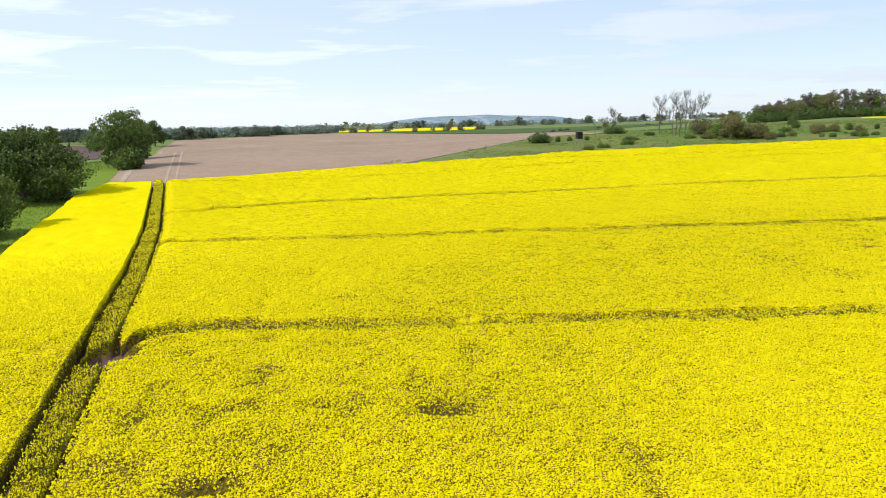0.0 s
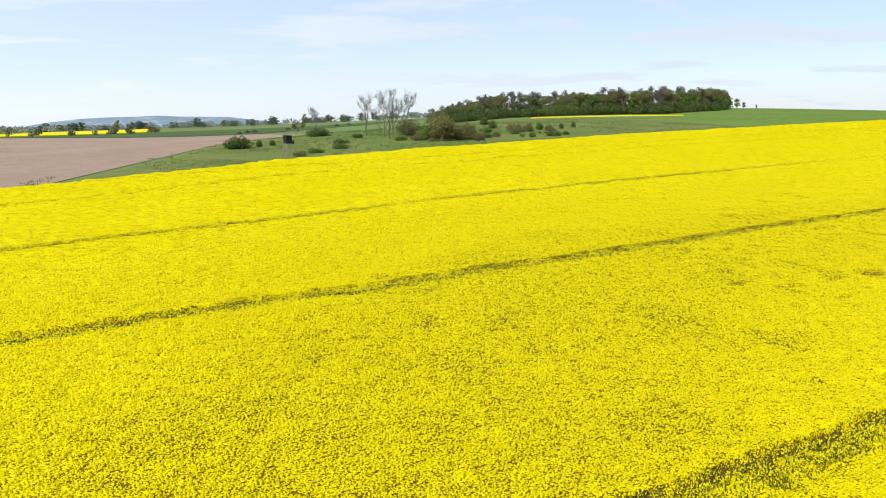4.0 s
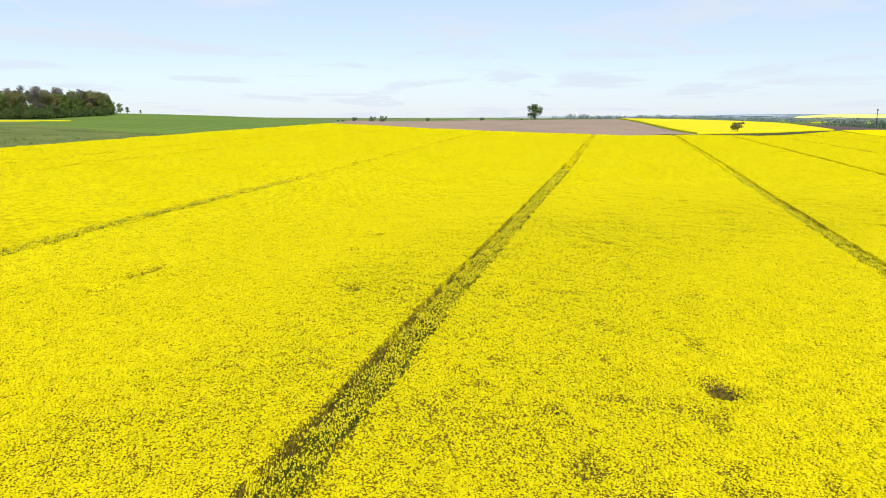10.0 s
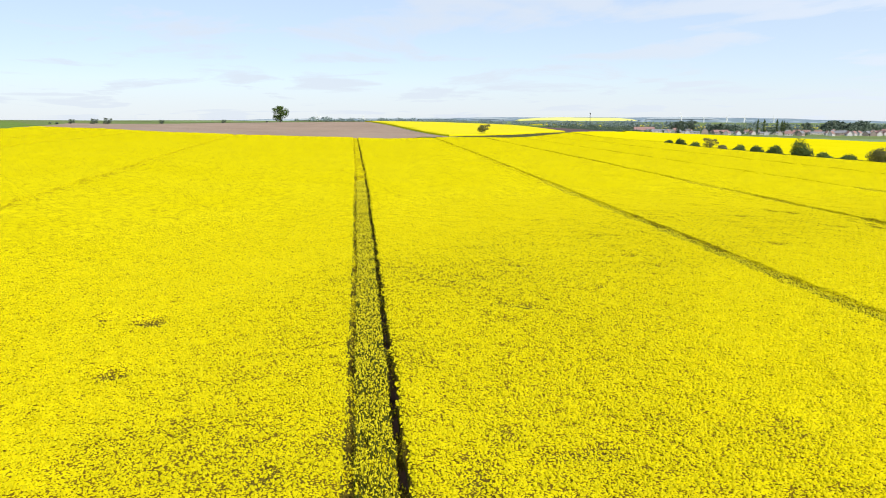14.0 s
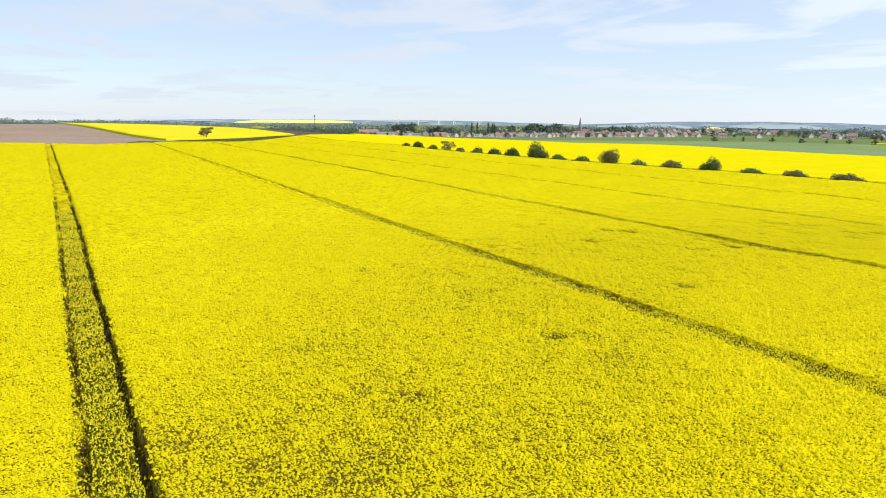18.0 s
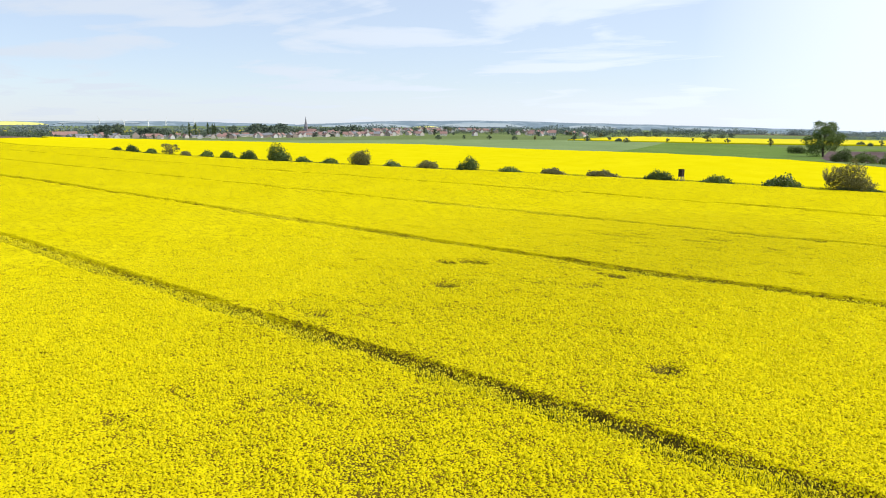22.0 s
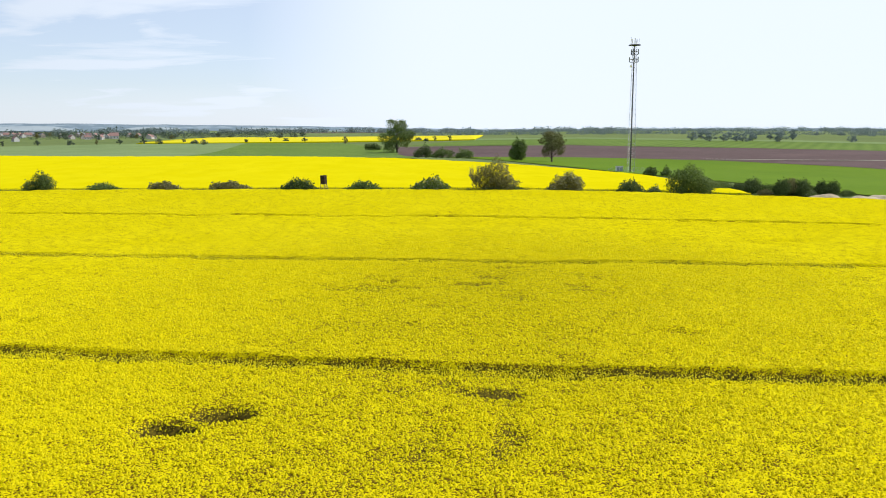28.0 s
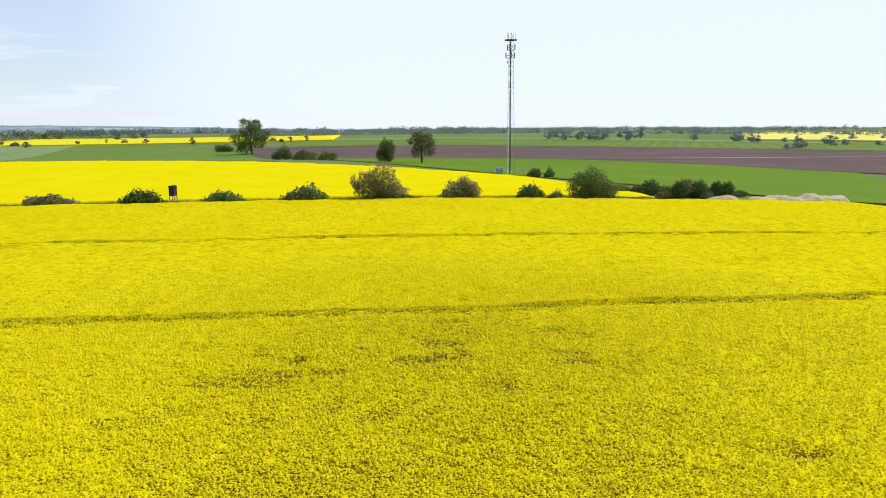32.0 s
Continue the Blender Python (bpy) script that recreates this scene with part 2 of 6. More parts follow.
M_MEADOW = ground_material("rough_meadow", (0.065, 0.10, 0.018), (0.20, 0.22, 0.065), 0.8, 0.035, stain=(0.10, 0.155, 0.03), relief=0.3)
M_RAPE_FAR = ground_material("rape_afar", (0.60, 0.515, 0.005), (0.70, 0.60, 0.010), 1.5, 0.01)
# distance haze is mixed into this pale yellow base colour
M_RAPE_PALE = ground_material("rape_haze_tinted", (0.62, 0.57, 0.10), (0.72, 0.66, 0.16), 0.05, 0.01)
M_PATH = ground_material("dirt_path", (0.28, 0.21, 0.155), (0.44, 0.35, 0.27), 1.5, 0.1)
M_BALK = ground_material("dry_grass_balk", (0.26, 0.25, 0.19), (0.40, 0.38, 0.30), 1.0, 0.1)
M_BANK = ground_material("shaded_grass_bank", (0.045, 0.05, 0.012), (0.11, 0.11, 0.03), 1.0, 0.1)
M_SAND = ground_material("spoil_earth", (0.36, 0.285, 0.18), (0.60, 0.51, 0.36), 1.0, 0.3, relief=0.4)
M_BARK = plain_material("bark", (0.10, 0.08, 0.06), 0.9, vary=0.4)
M_LEAF = leaf_material("leaf_green", (0.06, 0.10, 0.02), (0.18, 0.25, 0.058))
M_LEAF_DARK = leaf_material("leaf_dark", (0.038, 0.068, 0.016), (0.12, 0.17, 0.042))
M_LEAF_OLIVE = leaf_material("leaf_olive", (0.09, 0.095, 0.03), (0.24, 0.225, 0.085))
M_LEAF_FRESH = leaf_material("leaf_fresh", (0.06, 0.11, 0.015), (0.17, 0.25, 0.045))
M_BLOSSOM = leaf_material("hawthorn_blossom", (0.30, 0.32, 0.22), (0.62, 0.64, 0.50))
M_TWIG = leaf_material("bare_twig", (0.085, 0.075, 0.060), (0.18, 0.165, 0.135))
M_WOOD_TAR = plain_material("tarred_board", (0.014, 0.017, 0.014), 0.8, vary=0.3, scale=6)
# leaf colour greyed to stand in for distance haze
M_LEAF_AFAR = leaf_material("leaf_afar_hazed", (0.07, 0.10, 0.072), (0.145, 0.185, 0.12))
M_WOOD_DARK = plain_material("dark_board", (0.035, 0.022, 0.018), 0.85, vary=0.4, scale=6)
M_WOOD_GREY = plain_material("grey_post", (0.22, 0.19, 0.16), 0.85, vary=0.3, scale=6)
M_STEEL = plain_material("galvanised_steel", (0.32, 0.33, 0.35), 0.45, 0.7, 0.15)
M_STEEL_DARK = plain_material("dark_cable_steel", (0.05, 0.05, 0.055), 0.6, 0.3, 0.2)
M_WHITE = plain_material("white_paint", (0.78, 0.78, 0.76), 0.5, vary=0.06)
M_RENDER = plain_material("greyish_render_wall", (0.50, 0.49, 0.48), 0.9, vary=0.15, scale=0.6)
M_WALL = plain_material("render_wall", (0.50, 0.46, 0.42), 0.9, vary=0.15, scale=0.6)
M_WALL_TAN = plain_material("tan_wall", (0.33, 0.27, 0.23), 0.9, vary=0.15, scale=0.6)
M_ROOF = plain_material("red_tile_roof", (0.27, 0.165, 0.145), 0.85, vary=0.35, scale=0.7)
M_ROOF_GREY = plain_material("grey_slate_roof", (0.20, 0.20, 0.22), 0.7, vary=0.25, scale=0.7)
M_GLASS = plain_material("window_glass", (0.03, 0.035, 0.045), 0.1, vary=0.1)
# bluish distance haze is painted into the hills and the fields on them
M_HILL = ground_material("hazed_wooded_hill", (0.15, 0.205, 0.245), (0.20, 0.26, 0.30), 0.02, 0.003, stain=(0.26, 0.32, 0.36))
M_HILL_FIELD = ground_material("hazed_field_afar", (0.29, 0.345, 0.375), (0.36, 0.41, 0.425), 0.02, 0.003)

# bumps and dips of the land, fitted to the camera's view: x, y, height, radius
NORTH_LAND = [(-60, 180, 6.4, 119), (0, 320, -10.3, 141), (-110, 470, 13.5, 196), (80, 230, 10.7, 106), (100, 520, -2.3, 191), (-40, 800, 1.5, 281), (0, 1500, 5.4, 486), (-300, 600, -1.6, 260), (200, 850, 3.3, 289), (0, 2500, 10.9, 785), (-1300, 1100, 21.1, 582)]
NORTH_EAST_LAND = [(200, 320, 9.3, 131), (330, 430, 3.4, 174), (450, 300, 2.8, 163), (590, 500, 11.4, 235), (650, 390, 2.4, 227), (500, 700, 7.1, 269), (1000, 800, 8.8, 386), (1500, 1500, 15.2, 641)]
EAST_LAND = [(450, 80, 13.2, 132), (560, 20, -16.4, 163), (640, -30, 10.7, 188), (811, 201, -13.3, 246), (900, 80, 16.6, 266), (905, -95, 13.5, 269), (775, -150, -0.9, 234), (1021, -254, -9.5, 314), (1500, 200, 7.3, 449), (2500, 400, 9.1, 754), (560, -120, 8.3, 170), (1900, -500, -2.7, 588)]
SOUTH_LAND = [(30, -140, -0.5, 100), (90, -150, 9.5, 94), (100, -215, -17.6, 112), (170, -240, 20.8, 118), (270, -240, -6.1, 126), (400, -270, 17.0, 155), (300, -160, 0.7, 110), (500, -180, -7.9, 161), (730, -250, -8.9, 232)]
PLAIN_LAND = [(-20, -300, 3.7, 149), (130, -400, -0.9, 166), (260, -350, -6.6, 156), (450, -420, -3.7, 200), (236, -550, 2.0, 213), (100, -670, -0.6, 248), (452, -830, -7.2, 311), (680, -645, 9.9, 295), (1000, -700, -0.8, 374), (1373, -968, -0.8, 512), (700, -1400, 0.4, 497), (0, -1500, 6.8, 498), (2500, -1500, -11.1, 880), (1068, -1005, 8.0, 190)]
WEST_LAND = [(-70, -90, 0.8, 114), (-90, 30, 4.7, 112), (-300, 250, 4.9, 192), (-400, -200, 0.4, 218), (-300, -500, -0.4, 246), (-900, 0, 1.6, 355), (-1400, -1400, 1.3, 671), (-400, -900, -1.6, 362), (200, -1000, 0.3, 346)]
LAND = NORTH_LAND + NORTH_EAST_LAND + EAST_LAND + SOUTH_LAND + PLAIN_LAND + WEST_LAND


# ---- the land ----
def smooth(a, b, v):
    k = np.clip((np.asarray(v, float) - a) / (b - a), 0, 1)
    return k * k * (3 - 2 * k)


def land(x, y):
    """Height of the soil."""
    x, y = np.asarray(x, float), np.asarray(y, float)
    r = np.hypot(x - 110, y - 20) + 1e-6
    fall = 0.010 * (1 - 0.9 * smooth(0.3, 0.9, (x - 110) / r)) + 0.010 * smooth(0.6, 0.95, (20 - y) / r) * (1 - smooth(0, 0.45, (x - 110) / r))
    far = -10 - fall * np.maximum(0, r - 900)
    for cx, cy, h, r in LAND:
        far = far + h * np.exp(-((x - cx) ** 2 + (y - cy) ** 2) / (2 * r * r))
    field = 0.03579 * (0.0872 * x + 0.9962 * y) + 0.00016 * np.minimum(0, y - 10) ** 2 * smooth(20, 140, x) * (1 - 0.85 * smooth(130, 430, x))
    w = smooth(-95, -45, x) * (1 - smooth(430, 520, x)) * smooth(-150, -112, y) * (1 - smooth(215, 275, y))
    return w * field + (1 - w) * far


def mesh_from(name, verts, faces, mats, index=None, smooth_shade=True, attrs=None):
    """A mesh from arrays of corners and of faces with 3 or 4 corners each."""
    me = bpy.data.meshes.new(name)
    verts, faces = np.asarray(verts, np.float32), np.asarray(faces, np.int32)
    k = faces.shape[1]
    me.vertices.add(len(verts))
    me.vertices.foreach_set("co", verts.ravel())
    me.loops.add(faces.size)
    me.loops.foreach_set("vertex_index", faces.ravel())
    me.polygons.add(len(faces))
    me.polygons.foreach_set("loop_start", np.arange(0, faces.size, k, dtype=np.int32))
    for m in mats:
        me.materials.append(m)
    if index is not None:
        me.polygons.foreach_set("material_index", np.asarray(index, np.int32))
    me.polygons.foreach_set("use_smooth", np.full(len(faces), smooth_shade))
    for key, val in (attrs or {}).items():
        a = me.attributes.new(key, "FLOAT", "POINT")
        a.data.foreach_set("value", np.asarray(val, np.float32))
    me.update(calc_edges=True)
    return me


def grid_faces(nu, nv):
    a = (np.arange(nu - 1)[:, None] * nv + np.arange(nv - 1)[None, :]).ravel()
    return np.stack([a, a + nv, a + nv + 1, a + 1], 1)


# one polar sheet out to the horizon; every field on it is cut from the same net
SPOKES, MID = 288, (110.0, 20.0)
RINGS = np.concatenate([[0.5], np.geomspace(12, 4700, 150)])


def polar_net(lift=0.0):
    a = np.linspace(0, 2 * math.pi, SPOKES, endpoint=False)
    x = MID[0] + RINGS[:, None] * np.sin(a)[None]
    y = MID[1] + RINGS[:, None] * np.cos(a)[None]
    return x, y, land(x, y) + lift


NX, NY, NZ = polar_net()
idx = np.arange(len(RINGS) * SPOKES).reshape(len(RINGS), SPOKES)
NET = np.stack([idx[:-1], np.roll(idx, -1, 1)[:-1], np.roll(idx, -1, 1)[1:], idx[1:]], -1).reshape(-1, 4)
VERTS = np.stack([NX.ravel(), NY.ravel(), NZ.ravel()], 1)
tagged(new("ground", mesh_from("ground", VERTS, NET, [M_EARTH])), "rolling open farmland with grass verges under all the fields", "ground", kind="structure")


def field_patch(name, corners, mat, label, lift=0.3):
    """A field with a convex outline, given clockwise or not, cut from the land's net and laid over it."""
    c = np.array(corners, float)
    if np.sum(c[:, 0] * np.roll(c[:, 1], -1) - np.roll(c[:, 0], -1) * c[:, 1]) < 0:
        c = c[::-1]
    lo, hi = c.min(0), c.max(0)
    fx, fy = VERTS[NET][:, :, 0], VERTS[NET][:, :, 1]
    keep = (fx.max(1) >= lo[0]) & (fx.min(1) <= hi[0]) & (fy.max(1) >= lo[1]) & (fy.min(1) <= hi[1])
    used, inv = np.unique(NET[keep], return_inverse=True)
    bm = bmesh.new()
    bv = [bm.verts.new(v) for v in VERTS[used]]
    for f in inv.reshape(-1, 4):
        bm.faces.new([bv[i] for i in f])
    for p, q in zip(c, np.roll(c, -1, 0)):
        out = Vector((q[1] - p[1], p[0] - q[0], 0))
        bmesh.ops.bisect_plane(bm, geom=bm.verts[:] + bm.edges[:] + bm.faces[:], plane_co=(p[0], p[1], 0), plane_no=out, clear_outer=True, dist=1e-4)
    rim = [e for e in bm.edges if len(e.link_faces) == 1] if lift > 0.55 else []
    for v in bm.verts:
        v.co.z += lift
    skirt = bmesh.ops.extrude_edge_only(bm, edges=rim)["geom"] if rim else []
    for v in skirt:
        if isinstance(v, bmesh.types.BMVert):
            v.co.z -= lift + 0.6
    bmesh.ops.recalc_face_normals(bm, faces=bm.faces[:])
    me = bpy.data.meshes.new(name)
    bm.to_mesh(me)
    bm.free()
    me.materials.append(mat)
    me.polygons.foreach_set("use_smooth", [abs(f.normal.z) > 0.5 for f in me.polygons])
    return tagged(new(name, me), label, "field", kind="structure")


# ---- the fields all round ----
def fields(name, pieces, mat, label, lift=0.3):
    obs = [field_patch(name, c, mat, label, lift) for c in pieces]
    if len(obs) > 1:
        bm = bmesh.new()
        for o in obs:
            bm.from_mesh(o.data)
        bm.to_mesh(obs[0].data)
        bm.free()
        for o in obs[1:]:
            bpy.data.objects.remove(o)
    return obs[0]


fields("harrowed_field", [[(-50, 127), (-2, 153), (122, 359), (128, 478), (85, 542), (-31, 607), (-123, 461), (-106, 361)]], M_PLOUGH, "bare harrowed brown field", 0.10)
fields("dirt_path", [[(-45.6, 128), (-44.6, 129), (-102.9, 361), (-103.9, 361)]], M_PATH, "pale trodden dirt path beside the trees", 0.14)
for o in (0, 1.9):
    fields("wheel_track", [[(-38.5 + o, 133), (-38.0 + o, 133), (-85.0 + o, 330), (-85.5 + o, 330)]], M_PATH, "pale wheel track pressed into the harrowed soil", 0.14)
fields("young_wheat_west", [[(-58, 118), (-54, 142), (-74, 205), (-112, 276), (-320, 276), (-320, 90)]], M_GREEN, "young green wheat with drill rows", 0.10)
fields("grass_verge", [[(-62, 122), (-62, 0), (-20, 0), (-45, 122)], [(-62, 118), (-46, 118), (-48, 130), (-105, 361), (-114, 361)]], M_VERGE, "rough green grass verge under the trees", 0.13)
fields("ploughed_field_west", [[(-86, 222), (-142, 404), (-360, 404), (-360, 280), (-116, 280)]], M_PLOUGH_DARK, "dark ploughed field behind the young wheat", 0.12)
fields("green_strip_north", [[(-28, 613), (126, 483), (330, 620), (112, 684)]], M_GREEN_DARK, "dark green crop strip beyond the harrowed field")
fields("far_rape_strip", [[(-50, 965), (-32, 630), (100, 692), (136, 900)]], M_RAPE_FAR, "far strip of flowering yellow rape", 0.58)
fields("rough_meadow", [[(0, 150), (240, 190), (300, 330), (250, 380), (124, 359)]], M_MEADOW, "rough green meadow with tussocks and scrub", 0.14)
fields("wheat_rise", [[(300, 330), (240, 190), (440, 225), (730, 378), (640, 450), (587, 508)]], M_GREEN, "green young wheat on the long rise", 0.17)
fields("rape_below_wood", [[(283, 407), (352, 345), (355, 348), (287, 410)]], M_RAPE_FAR, "narrow band of flowering rape below the wood", 0.6)
fields("ploughed_field_east", [[(425, 240), (420, 55), (600, 12), (940, 70), (900, 240), (730, 330)]], M_PLOUGH, "bare brown ploughed field over the rise")
fields("far_pale_field", [[(950, 250), (1000, 75), (1700, 60), (1500, 560)]], M_GREEN_PALE, "far pale green crop on the skyline")
fields("rape_field_east", [[(604, 8), (660, -60), (720, -116), (900, -100), (965, 45), (945, 68)]], M_RAPE_FAR, "yellow flowering rape on the eastern rise", 1.2)
fields("soil_strip_east", [[(570, -12), (606, 3), (717, -116), (703, -116)]], M_BANK, "dark grassy bank between the rape fields", 0.25)
fields("stubble_field", [[(722, -122), (704, -140), (776, -196), (1010, -258), (1000, -160), (890, -105)]], M_PLOUGH_DARK, "narrow brown soil strip before the village")
fields("pale_crop_south", [[(318, -266), (448, -736), (505, -745), (705, -612), (1000, -330), (760, -226)]], M_GREEN_PALE, "pale green young crop beyond the rape")
fields("wheat_south", [[(185, -300), (318, -266), (448, -736), (330, -722), (245, -562)]], M_GREEN_ROWS, "green striped young wheat")
fields("rape_strip_south", [[(560, -705), (330, -762), (197, -800), (205, -1060), (640, -1060)]], M_RAPE_FAR, "far band of flowering rape behind roadside trees", 1.2)
fields("ploughed_field_south", [[(228, -470), (190, -405), (109, -400), (94, -630), (190, -640), (256, -628)], [(109, -400), (32, -359), (-22, -535), (94, -630)], [(32, -359), (-12, -307), (-82, -469), (-22, -535)], [(-12, -307), (-43, -243), (-143, -397), (-82, -469)], [(-43, -243), (-80, -170), (-300, -250), (-143, -397)]], M_PLOUGH_DARK, "dark violet-brown ploughed field")
fields("field_balk", [[(36, -369), (37, -373), (-97, -330.5), (-97, -326)], [(-97, -330.5), (-97, -326), (-280, -260), (-280, -266)]], M_BALK, "narrow pale grass balk across the ploughed field", 0.5)
fields("bright_wheat_south", [[(190, -403), (109, -398), (32, -357), (60, -140), (100, -200)], [(32, -357), (-12, -305), (60, -140)], [(-12, -305), (-43, -241), (20, -100), (60, -140)]], M_GREEN_BRIGHT, "bright green young wheat below the mast")
fields("green_strip_south", [[(256, -640), (190, -645), (94, -635), (78, -807), (200, -800)], [(94, -635), (-22, -540), (-111, -658), (78, -807)], [(-22, -540), (-143, -402), (-220, -515), (-111, -658)], [(-143, -402), (-300, -255), (-420, -330), (-220, -515)]], M_GREEN, "strip of green crop beyond the ploughland")
fields("pale_strip_south", [[(200, -800), (78, -807), (70, -850), (200, -845)], [(78, -807), (-111, -658), (-125, -690), (70, -850)], [(-111, -658), (-220, -515), (-238, -535), (-125, -690)]], M_GREEN_PALE, "narrow pale strip of young crop", 0.4)
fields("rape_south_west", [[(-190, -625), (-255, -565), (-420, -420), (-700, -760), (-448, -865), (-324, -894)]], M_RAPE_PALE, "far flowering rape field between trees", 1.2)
far_fields = [(150, 2300, 420, 0.2, M_GREEN_PALE), (118, 1900, 300, 0.12, M_RAPE_FAR), (109, 2300, 330, 0.15, M_RAPE_FAR), (124, 2500, 200, 0.10, M_RAPE_FAR), (96, 2600, 350, 0.2, M_GREEN_PALE), (166, 2200, 300, 0.15, M_PATH), (190, 1900, 260, 0.2, M_GREEN), (203, 2400, 400, 0.15, M_GREEN_PALE), (178, 2900, 350, 0.12, M_GREEN_PALE), (101, 1700, 260, 0.1, M_GREEN)]
for az, d, wide, deep, m in far_fields:
    a = radians(az)
    ahead, side = np.array((math.sin(a), math.cos(a))), np.array((math.cos(a), -math.sin(a)))
    c = np.array(MID) + ahead * d
    fields("far_field", [[c + side * wide, c - side * wide * 0.8 + ahead * 40, c - side * wide + ahead * d * deep, c + side * wide * 0.9 + ahead * d * deep]], m, "far cultivated field on the plain", 2.0)


# ---- the rape field ----
# tramlines: the row of the stand that each belongs to, and how it runs from west to east
TRAMS = {
    184.5: ((0, 44, 123, 233, 430), (154, 161, 170, 183, 200)),
    152.0: ((-11, 39, 92, 128, 206, 430), (131, 147, 155, 159, 165, 178)),
    114.0: ((-31, -23, -9, 19, 55, 85, 152, 265, 430), (96.5, 99.6, 103, 106.9, 111.9, 114.4, 117.5, 125, 136)),
    77.0: ((-25, -10, 27, 75, 130, 207, 370, 430), (77.2, 76.2, 76.3, 76.4, 76.4, 76.7, 78, 78.5)),
    44.0: ((-17, -16, -14.2, -12.5, -10.8, -3, 1, 12, 34, 91, 157, 223, 430), (43.0, 44.9, 46.6, 47.3, 47.4, 46.8, 46.3, 45.5, 45, 42.9, 42.0, 39.8, 35)),
    6.2: ((0, 114, 136, 163, 249, 430), (8, 7.4, 8.0, 7.6, 4.9, 1)),
    -28.8: ((0, 99, 134, 170, 430), (-29, -28.4, -27.4, -26.8, -29)),
    -66.2: ((60, 75, 115, 187, 430), (-62.5, -63.4, -65.4, -65.8, -68)),
}


def tram_y(c, x):
    return np.interp(x, *TRAMS[c])


def west_track(y):
    """The middle of the wheel track along the field's west side."""
    return np.interp(y, (-115, -106, -89, -40, 0, 28.6, 65, 86, 128, 160), (51, 45.5, 46, 18, -8, -14.6, -21.6, -26.4, -37.6, -47))


def west_edge(y):
    return np.interp(y, (-115, -106, -89, -40, 0, 30, 73, 116, 132), (51, 46, 46, 16, -22, -29, -37, -46.5, -47))


def north_edge(x):
    return np.interp(x, (-48, -38, -8, 16, 46, 91, 156, 190, 250, 430), (131, 132, 148, 159, 173.5, 187, 200, 205, 212, 232))


def east_edge(y):
    return np.interp(y, (-112, -104, -25, 15, 60, 130, 232), (690, 680, 545, 480, 416, 412, 425))


def spaced(stops):
    """Stations from (from, step) pairs up to the last value."""
    out = []
    for (a, s), (b, _) in zip(stops, stops[1:]):
        out += list(np.linspace(a, b, max(1, round((b - a) / s)), endpoint=False))
    return np.array(out + [stops[-1][0]])


def soft_noise(x, y, size, seed):
    """Smooth value noise on a lattice of that size."""
    r = np.random.default_rng(seed).random((64, 64)) - 0.5
    u, v = np.asarray(x) / size, np.asarray(y) / size
    i, j = np.floor(u).astype(int), np.floor(v).astype(int)
    fu, fv = u - i, v - j
    fu, fv = fu * fu * (3 - 2 * fu), fv * fv * (3 - 2 * fv)
    g = lambda a, b: r[a % 64, b % 64]
    return (g(i, j) * (1 - fu) + g(i + 1, j) * fu) * (1 - fv) + (g(i, j + 1) * (1 - fu) + g(i + 1, j + 1) * fu) * fv


# lodged or bare spots: x, y, half length, half width
BARE_SPOTS = [(-7.2, 27.0, 1.3, 0.6), (63.5, 98.8, 1.3, 0.8), (69, 99.2, 2.6, 0.6), (57.7, 60.4, 1.2, 1.0), (145.6, 15.9, 1.3, 0.75), (147.5, 17.7, 1.2, 0.7), (140.7, 25.9, 1.0, 0.7), (81.7, 87.9, 0.7, 0.7), (90.2, 88.6, 0.9, 0.8)]
THIN_SPOTS = [(119.4, 33.7, 0.8, 1.2), (121.8, -1, 1.3, 0.6), (-6, 61.2, 0.9, 0.8), (74, 182, 3, 1), (25, 117.6, 1, 0.6), (214, 158, 4, 0.9), (162, 151, 3, 0.7), (236, 165, 4, 1), (163.9, 12.3, 1.6, 0.6), (133.8, 11.5, 1.3, 0.6), (167, 0.8, 1.2, 0.6), (132.5, -47, 1.8, 0.7), (100, -46, 2.4, 0.8), (144, -16, 0.8, 0.6), (111.5, 52.7, 0.8, 0.7), (91, 91, 1.0, 0.6), (3, 32.8, 1.6, 0.8), (68.7, 83, 0.9, 0.7), (45.7, 63.5, 0.8, 0.6)]
SPOTS = [(*p, 1.1 if p[0] > 142 else 0.85) for p in BARE_SPOTS] + [(*p, 0.9 if p[1] > 140 else 0.45) for p in THIN_SPOTS]


# middle of the ground that the camera sees from close by, along its flight
NEAR_VIEW = np.array([(-18, 34), (2, 34), (9, 48), (20, 60), (38, 70), (52, 74), (78, 74), (101, 66), (116, 56), (128, 40), (135, 24), (137, 6), (136, -14)], float)


def near_view_distance(x, y):
    """Distance from the middle of the ground that the camera sees from close by."""
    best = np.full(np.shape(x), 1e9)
    for (ax, ay), (bx, by) in zip(NEAR_VIEW, NEAR_VIEW[1:]):
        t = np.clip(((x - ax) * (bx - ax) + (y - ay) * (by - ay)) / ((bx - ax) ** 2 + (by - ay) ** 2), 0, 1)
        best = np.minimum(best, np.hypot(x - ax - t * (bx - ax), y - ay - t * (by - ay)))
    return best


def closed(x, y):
    """Bloom offset fitted to the camera's view: fewer gaps far off, more close by."""
    d = near_view_distance(x, y)
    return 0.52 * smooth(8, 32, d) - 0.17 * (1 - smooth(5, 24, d))


